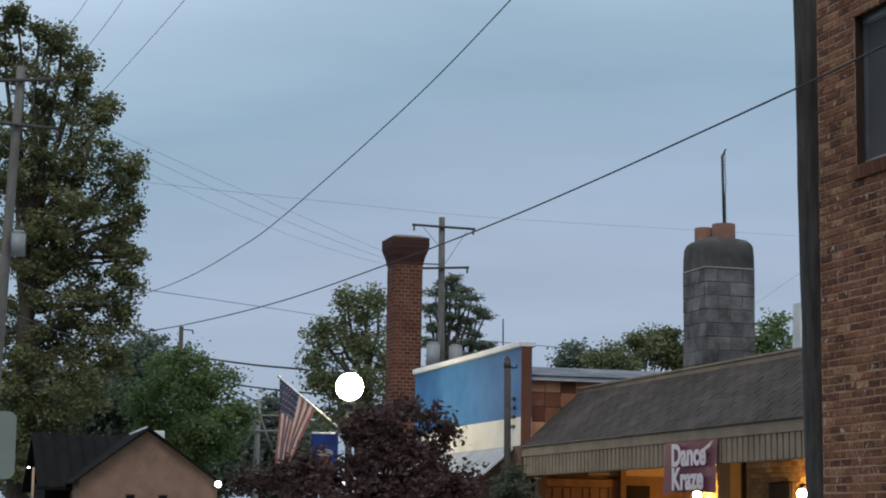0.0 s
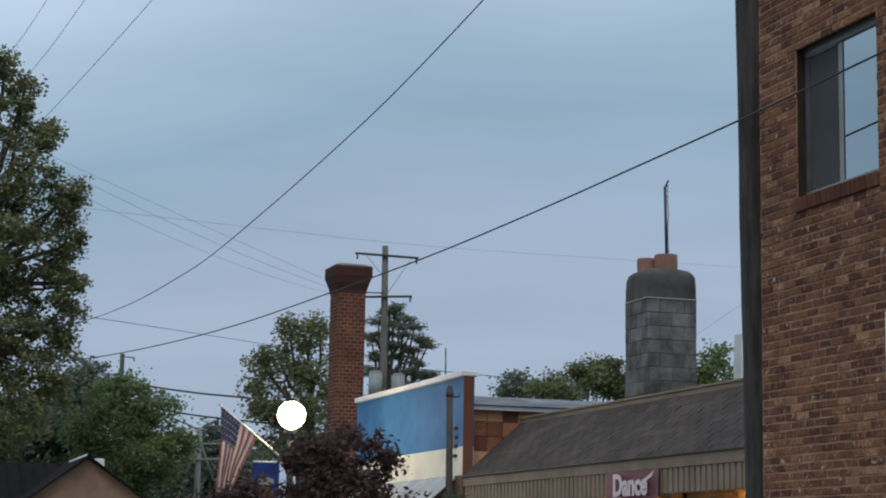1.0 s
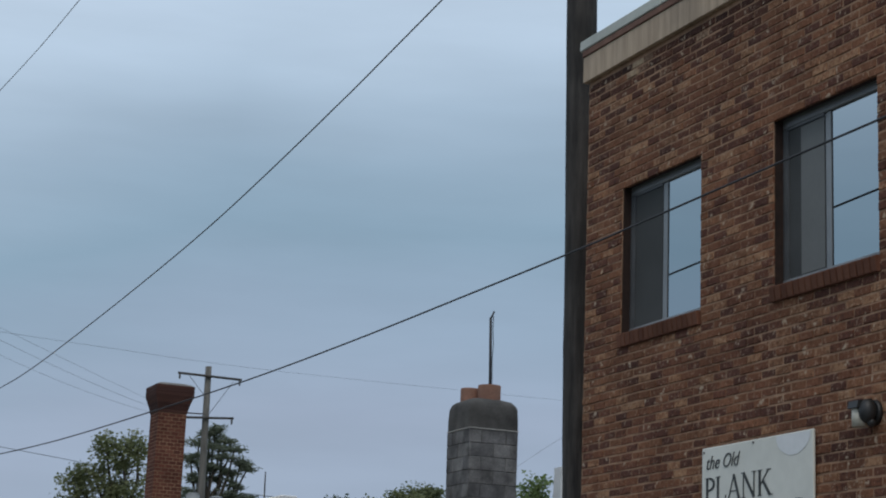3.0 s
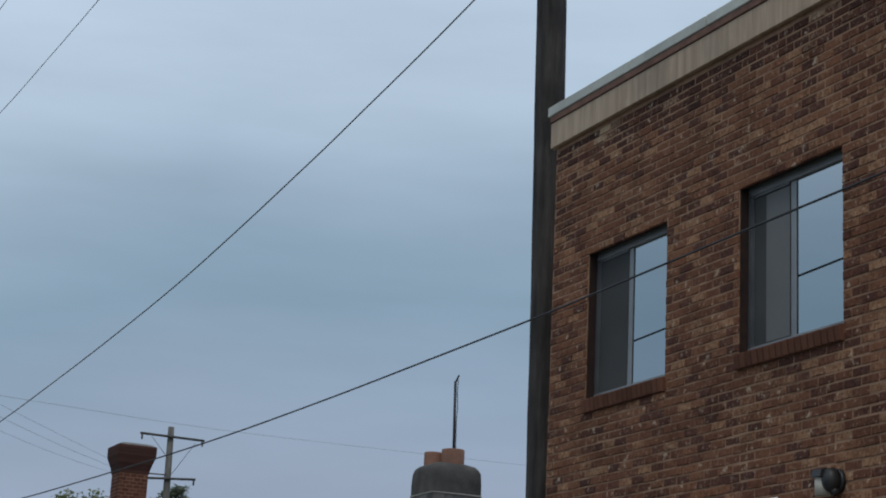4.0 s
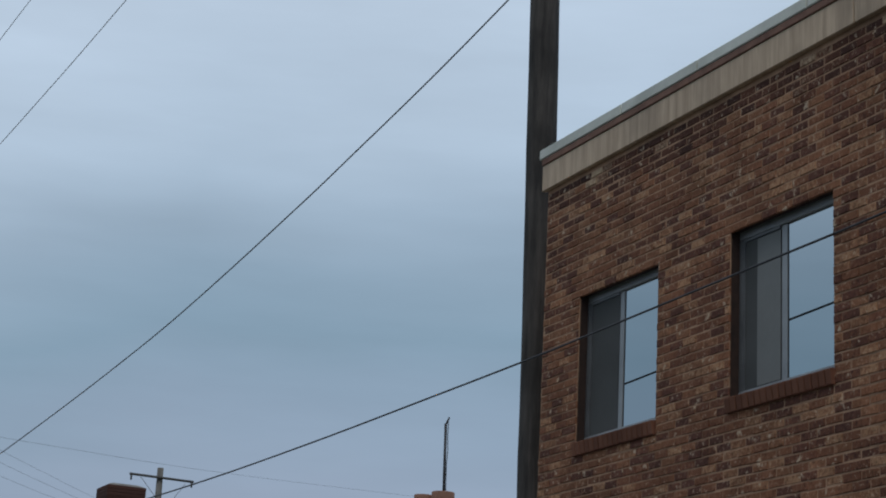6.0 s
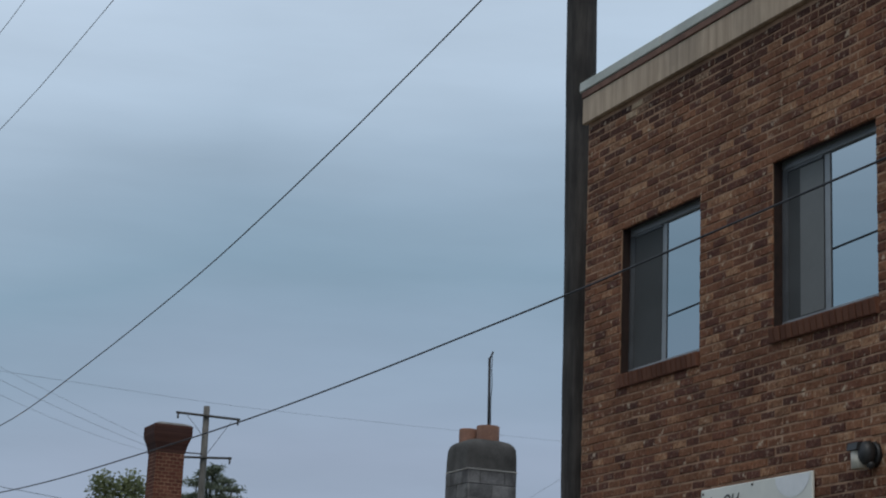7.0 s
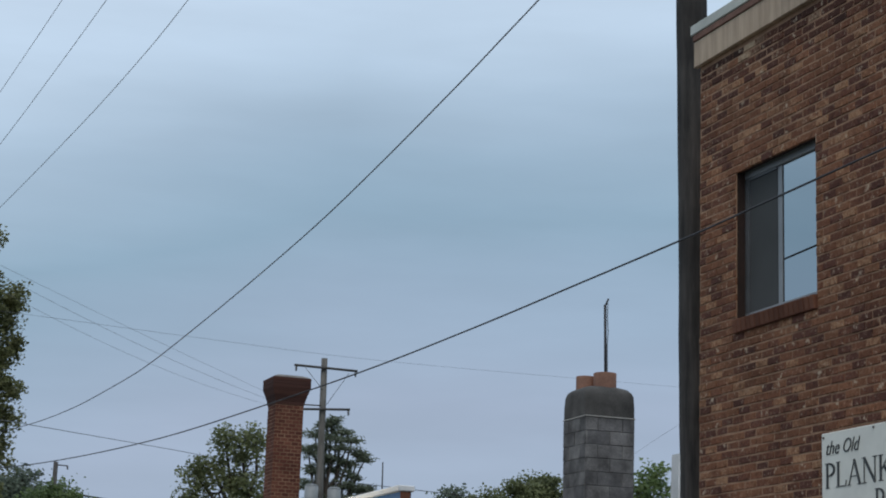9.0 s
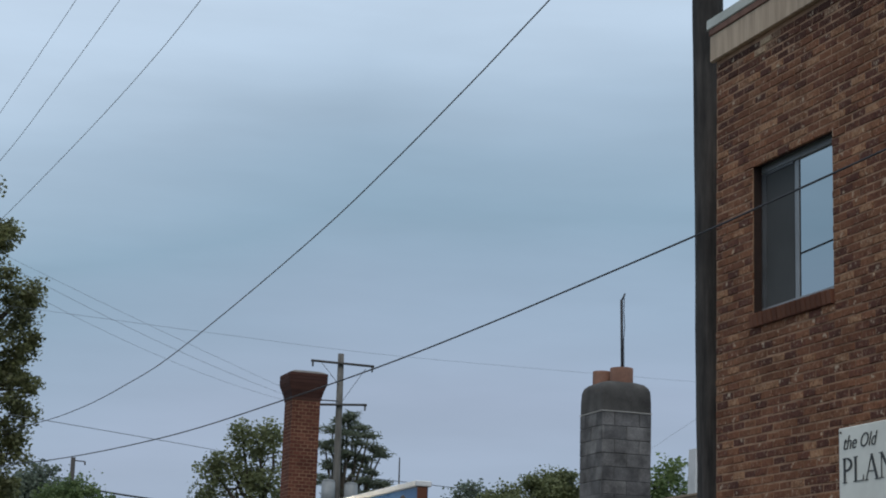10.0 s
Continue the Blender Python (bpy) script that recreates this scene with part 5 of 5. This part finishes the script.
# ---- trees and shrubs ----
tree("broadleaf_tree", "tall broadleaf tree in dull late-summer green", (6.42, 83.75, -0.15), (0.45, 16.0), [
    (4.90, 83.64, 23.42, 0.89, 0.84),
    (5.26, 83.60, 21.80, 1.19, 0.84),
    (7.01, 83.86, 22.34, 0.49, 0.54),
    (6.26, 83.24, 20.41, 1.29, 0.99),
    (8.23, 83.68, 20.92, 0.84, 0.94),
    (7.60, 84.05, 19.30, 1.73, 1.11),
    (9.11, 83.30, 19.39, 0.64, 0.64),
    (5.51, 83.16, 18.34, 1.48, 1.24),
    (8.57, 83.17, 17.31, 1.73, 1.04),
    (6.39, 84.11, 16.33, 2.23, 1.24),
    (9.98, 83.47, 16.46, 1.11, 0.99),
] + [
    (8.40, 82.88, 14.64, 1.98, 1.19),
    (10.45, 83.29, 14.45, 0.89, 0.89),
    (6.65, 84.16, 13.36, 2.47, 1.36),
    (9.62, 83.34, 12.79, 1.43, 1.11),
    (8.18, 83.92, 10.94, 2.35, 1.36),
    (10.23, 83.77, 11.02, 0.84, 0.89),
    (6.33, 84.17, 9.65, 2.23, 1.73),
    (9.28, 83.30, 8.96, 1.73, 1.36),
    (7.51, 82.81, 7.17, 2.72, 1.48),
] + [
    (5.42, 83.5, 23.55, 0.40, 0.40),
    (6.43, 83.5, 22.87, 0.42, 0.30),
    (7.40, 83.5, 22.65, 0.42, 0.32),
    (8.43, 83.5, 21.85, 0.50, 0.42),
    (9.50, 83.5, 19.80, 0.36, 0.44),
    (10.74, 83.5, 17.26, 0.42, 0.48),
    (10.95, 83.5, 15.15, 0.44, 0.54),
    (10.80, 83.5, 13.15, 0.44, 0.44),
    (10.68, 83.5, 12.17, 0.42, 0.42),
    (10.45, 83.5, 10.15, 0.50, 0.50),
    (6.9, 82.4, 5.3, 1.7, 1.0),
    (5.9, 82.4, 3.9, 1.7, 1.0),
    (7.6, 82.3, 3.9, 1.3, 0.9),
], 0.122, 6.2, M_leaf_oak, 3, spray=115, clump=0.24)
tree("broadleaf_tree", "dark trees filling the gap behind the gabled house", (10.81, 107.46, -0.15), (0.3, 6.0), [
    (7.69, 107.33, 7.05, 2.54, 1.43),
    (6.74, 96.00, 3.59, 1.30, 1.00),
    (7.89, 96.00, 4.99, 1.50, 1.10),
    (7.04, 96.00, 5.79, 1.40, 1.00),
    (8.49, 96.00, 3.63, 1.20, 1.00),
    (10.74, 107.49, 7.15, 2.54, 1.34),
    (13.71, 107.82, 7.56, 1.75, 1.59),
    (9.22, 108.31, 8.55, 2.54, 1.43),
    (12.47, 106.93, 8.57, 1.91, 1.27),
], 0.2, 9, M_leaf_dark, 4, "trees behind the house", spray=70, clump=0.45)
tree("broadleaf_tree", "round green maple behind the gabled house", (14.83, 91.81, -0.15), (0.3, 6.0), [
    (14.54, 92.50, 8.85, 1.51, 1.23),
    (13.69, 91.93, 7.15, 1.92, 1.64),
    (15.99, 91.89, 7.76, 1.37, 1.37),
    (15.47, 90.89, 5.81, 2.05, 1.37),
    (16.84, 91.08, 6.53, 0.96, 0.96),
    (13.69, 91.41, 4.98, 1.92, 1.37),
], 0.12, 11, M_leaf_green, 5, "trees behind the house", spray=110, clump=0.30)
tree("conifer_tree", "dark conifer rising behind the maple", (14.37, 103.00, -0.15), (0.28, 9.0), [
    (14.53, 103.41, 11.10, 1.10, 0.67),
    (13.49, 103.34, 10.20, 1.23, 0.86),
    (15.30, 103.26, 10.27, 1.10, 0.86),
    (14.14, 103.30, 8.71, 1.84, 1.23),
], 0.16, 14, M_leaf_dark, 6, "trees behind the house", spray=60, clump=0.38)
tree("broadleaf_tree", "dark trees in the dip beyond the flag", (22.38, 109.74, -0.15), (0.25, 4.0), [
    (22.58, 109.60, 7.60, 1.06, 1.48),
    (21.06, 110.03, 5.78, 1.81, 1.48),
    (23.96, 109.60, 5.84, 1.98, 1.98),
    (22.87, 110.62, 4.54, 2.64, 1.65),
    (19.95, 110.12, 4.62, 1.48, 1.32),
], 0.2, 12, M_leaf_dark, 7, "trees behind the house", spray=60, clump=0.4)
tree("broadleaf_tree", "mid-green tree behind the red brick chimney", (15.53, 60.02, -0.15), (0.26, 6.5), [
    (15.32, 60.33, 8.66, 0.62, 0.40),
    (14.77, 60.25, 8.90, 0.29, 0.26),
    (15.78, 60.07, 8.93, 0.33, 0.29),
    (14.42, 60.30, 8.06, 0.51, 0.37),
    (15.50, 60.22, 7.83, 0.95, 0.62),
    (13.96, 60.34, 7.59, 0.40, 0.26),
    (14.68, 60.26, 7.15, 0.84, 0.55),
    (13.79, 60.35, 6.94, 0.33, 0.26),
    (15.75, 59.63, 6.69, 0.80, 0.73),
    (14.35, 59.97, 6.30, 0.73, 0.47),
    (15.37, 60.28, 5.81, 1.02, 0.73),
    (14.00, 60.38, 6.13, 0.37, 0.33),
    (14.70, 60.56, 5.16, 0.80, 0.66),
    (15.77, 60.28, 4.91, 0.91, 0.73),
], 0.085, 15, M_leaf_mixed, 8, spray=110, clump=0.22)
tree("pine_tree", "feathery pine behind the utility pole", (23.18, 76.57, -0.15), (0.26, 9.0), [
    (23.32, 76.50, 12.00, 0.21, 0.14),
    (23.15, 76.74, 11.71, 0.33, 0.14),
    (23.75, 76.43, 11.54, 0.35, 0.12),
    (22.72, 76.79, 11.34, 0.31, 0.14),
    (23.46, 76.44, 11.19, 0.47, 0.14),
    (24.09, 76.21, 11.15, 0.26, 0.09),
    (22.88, 76.46, 10.83, 0.57, 0.16),
    (23.88, 76.18, 10.75, 0.52, 0.12),
    (24.40, 76.22, 10.59, 0.28, 0.09),
    (23.27, 76.26, 10.35, 0.71, 0.16),
    (22.39, 76.64, 10.54, 0.33, 0.16),
    (24.21, 76.41, 10.22, 0.47, 0.12),
] + [
    (24.63, 76.02, 10.34, 0.21, 0.09),
    (23.66, 76.39, 9.86, 0.61, 0.14),
    (22.72, 76.70, 9.90, 0.52, 0.16),
    (24.41, 76.24, 9.69, 0.42, 0.12),
    (24.72, 76.09, 9.21, 0.31, 0.09),
    (23.60, 76.81, 9.37, 0.80, 0.16),
    (24.26, 76.36, 9.17, 0.47, 0.12),
    (22.56, 76.79, 9.28, 0.47, 0.19),
    (24.91, 76.06, 8.88, 0.26, 0.09),
    (23.71, 76.41, 8.72, 0.94, 0.14),
    (24.56, 76.37, 8.61, 0.47, 0.12),
    (22.65, 76.55, 8.60, 0.61, 0.21),
    (23.33, 76.76, 8.15, 1.23, 0.28),
    (22.73, 76.77, 7.30, 1.18, 0.47),
], 0.055, 26, M_leaf_pine, 9, spray=46, clump=0.17, long=6.0, layer=0.32)
tree("far_trees", "far broadleaf trees beyond the low roofs", (41.58, 101.84, -0.15), (0.3, 6.0), [
    (39.92, 102.18, 11.32, 0.65, 0.52),
    (40.57, 102.09, 11.47, 0.71, 0.58),
    (42.22, 101.87, 12.10, 0.65, 0.52),
    (42.86, 101.55, 12.42, 0.78, 0.65),
    (43.57, 100.59, 12.43, 0.78, 0.71),
    (43.12, 100.94, 11.64, 1.17, 0.84),
    (41.05, 101.37, 10.98, 1.30, 0.52),
    (44.85, 100.90, 11.54, 1.30, 0.97),
], 0.13, 26, M_leaf_mixed, 10, "far trees", spray=90, clump=0.28)
tree("far_trees", "far bluish-green tree beyond the tile shed", (41.55, 110.44, -0.15), (0.25, 5.0), [
    (41.44, 110.17, 12.23, 0.76, 0.56),
    (40.96, 110.37, 11.81, 0.63, 0.49),
    (42.34, 110.57, 11.87, 0.83, 0.49),
], 0.17, 16, M_leaf_dark, 14, "far trees", spray=60, clump=0.4)
tree("far_trees", "far broadleaf tree beside the block chimney", (44.40, 89.60, -0.15), (0.25, 5.0), [
    (44.71, 89.40, 11.92, 0.71, 0.59),
    (44.09, 89.59, 11.17, 0.82, 0.59),
    (45.18, 88.88, 11.22, 0.65, 0.59),
    (43.59, 89.89, 10.74, 0.88, 0.59),
], 0.16, 16, M_leaf_green, 11, "far trees", spray=60, clump=0.38)
tree("purple_plum", "dark purple-leaved plum tree on the pavement", (6.43, 24.68, -0.15), (0.07, 1.7), [
    (6.07, 24.22, 2.91, 0.25, 0.18),
    (6.26, 24.21, 2.82, 0.33, 0.26),
    (6.57, 23.95, 2.92, 0.33, 0.29),
    (6.97, 23.91, 3.08, 0.26, 0.16),
    (5.52, 24.25, 2.42, 0.14, 0.18),
    (5.76, 24.02, 2.30, 0.22, 0.10),
    (6.16, 24.17, 2.55, 0.26, 0.29),
    (6.54, 24.09, 2.42, 0.66, 0.44),
    (7.20, 23.88, 2.79, 0.17, 0.17),
    (7.24, 23.95, 2.36, 0.34, 0.30),
    (5.33, 24.33, 2.22, 0.44, 0.22),
    (4.88, 24.66, 2.10, 0.33, 0.18),
    (7.55, 23.91, 2.12, 0.22, 0.20),
    (5.84, 23.97, 2.00, 0.74, 0.25),
    (6.84, 23.80, 1.99, 0.81, 0.29),
], 0.050, 330, M_leaf_purple, 12, spray=48, clump=0.085)
tree("garden_juniper", "small pointed green juniper by the shop", (7.13, 20.81, -0.15), (0.05, 1.6), [
    (7.12, 20.82, 2.24, 0.08, 0.14),
    (7.10, 20.86, 2.05, 0.14, 0.16),
    (7.19, 20.72, 1.96, 0.17, 0.16),
    (6.98, 20.81, 1.92, 0.16, 0.16),
], 0.022, 1500, M_leaf_juniper, 13, spray=40, clump=0.05, category="shrub", long=4.5)

# ---- bricks of the corner building, laid course by course ----
WALL_BRICK = brick_mesh("wall_brick", MODULE - 0.0068, COURSE - 0.0105, 0.02, M_brick, 0.003)
joined = {"brickwork": ([], [], M_brick_joined), "stained_brickwork": ([], [], M_damp_brick)}
laid = random.Random(41)
count = 0
COURSES = int(ZT / COURSE)
for c in range(COURSES):
    z0, z1 = c * COURSE + 0.0055, (c + 1) * COURSE - 0.005
    zc = (z0 + z1) / 2
    cuts = sorted([(o[0], o[1]) for o in OPENINGS if o[2] - 0.1 < zc < o[3] and zc > o[2] - 0.02])
    spans, start = [], Y0
    for a, b in cuts:
        spans.append((start, a))
        start = b
    spans.append((start, Y1))
    yb = Y0 - (MODULE / 2 if c % 2 else 0)
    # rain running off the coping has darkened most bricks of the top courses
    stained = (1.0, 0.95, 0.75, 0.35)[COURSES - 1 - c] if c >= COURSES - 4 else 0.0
    while yb < Y1:
        for a, b in spans:
            lo, hi = max(yb, a), min(yb + MODULE, b)
            if hi - lo < 0.035:
                continue
            lo2, hi2 = lo + (0.0034 if lo > a else 0.0), hi - (0.0034 if hi < b else 0.0)
            x = XW + laid.uniform(-0.0035, 0.0025)
            dz = laid.uniform(-0.0018, 0.0018)
            whole = hi - lo > MODULE - 1e-4
            if whole and 4.05 < zc < 5.35 and 7.5 < lo < 12.5 and count < 300:
                piece("brick", WALL_BRICK, street_wall, (x, (lo2 + hi2) / 2, zc + dz), (laid.uniform(-0.008, 0.008), 0, laid.uniform(-0.012, 0.012)))
                count += 1
                continue
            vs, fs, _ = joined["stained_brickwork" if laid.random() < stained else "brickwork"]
            base = len(vs)
            lo2 += laid.uniform(-0.0015, 0.003)
            hi2 -= laid.uniform(-0.0015, 0.003)
            lean = laid.uniform(-0.0012, 0.0012)
            bv = laid.uniform(0.002, 0.006)
            for xx, i in ((x + 0.02, 0), (x + bv, 0), (x, bv)):
                vs += [(xx, lo2 + i, z0 + i + dz - lean), (xx, hi2 - i, z0 + i + dz + lean), (xx, hi2 - i, z1 - i + dz + lean), (xx, lo2 + i, z1 - i + dz - lean)]
            for r in (0, 4):
                for k in range(4):
                    n = (k + 1) % 4
                    fs.append((base + r + k, base + r + 4 + k, base + r + 4 + n, base + r + n))
            fs.append((base + 8, base + 11, base + 10, base + 9))
        yb += MODULE
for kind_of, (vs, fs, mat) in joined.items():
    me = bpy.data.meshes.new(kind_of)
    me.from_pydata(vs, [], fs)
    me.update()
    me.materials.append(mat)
    bw = new(kind_of, me)
    bw.parent = street_wall
    tagged(bw, kind="stuff")

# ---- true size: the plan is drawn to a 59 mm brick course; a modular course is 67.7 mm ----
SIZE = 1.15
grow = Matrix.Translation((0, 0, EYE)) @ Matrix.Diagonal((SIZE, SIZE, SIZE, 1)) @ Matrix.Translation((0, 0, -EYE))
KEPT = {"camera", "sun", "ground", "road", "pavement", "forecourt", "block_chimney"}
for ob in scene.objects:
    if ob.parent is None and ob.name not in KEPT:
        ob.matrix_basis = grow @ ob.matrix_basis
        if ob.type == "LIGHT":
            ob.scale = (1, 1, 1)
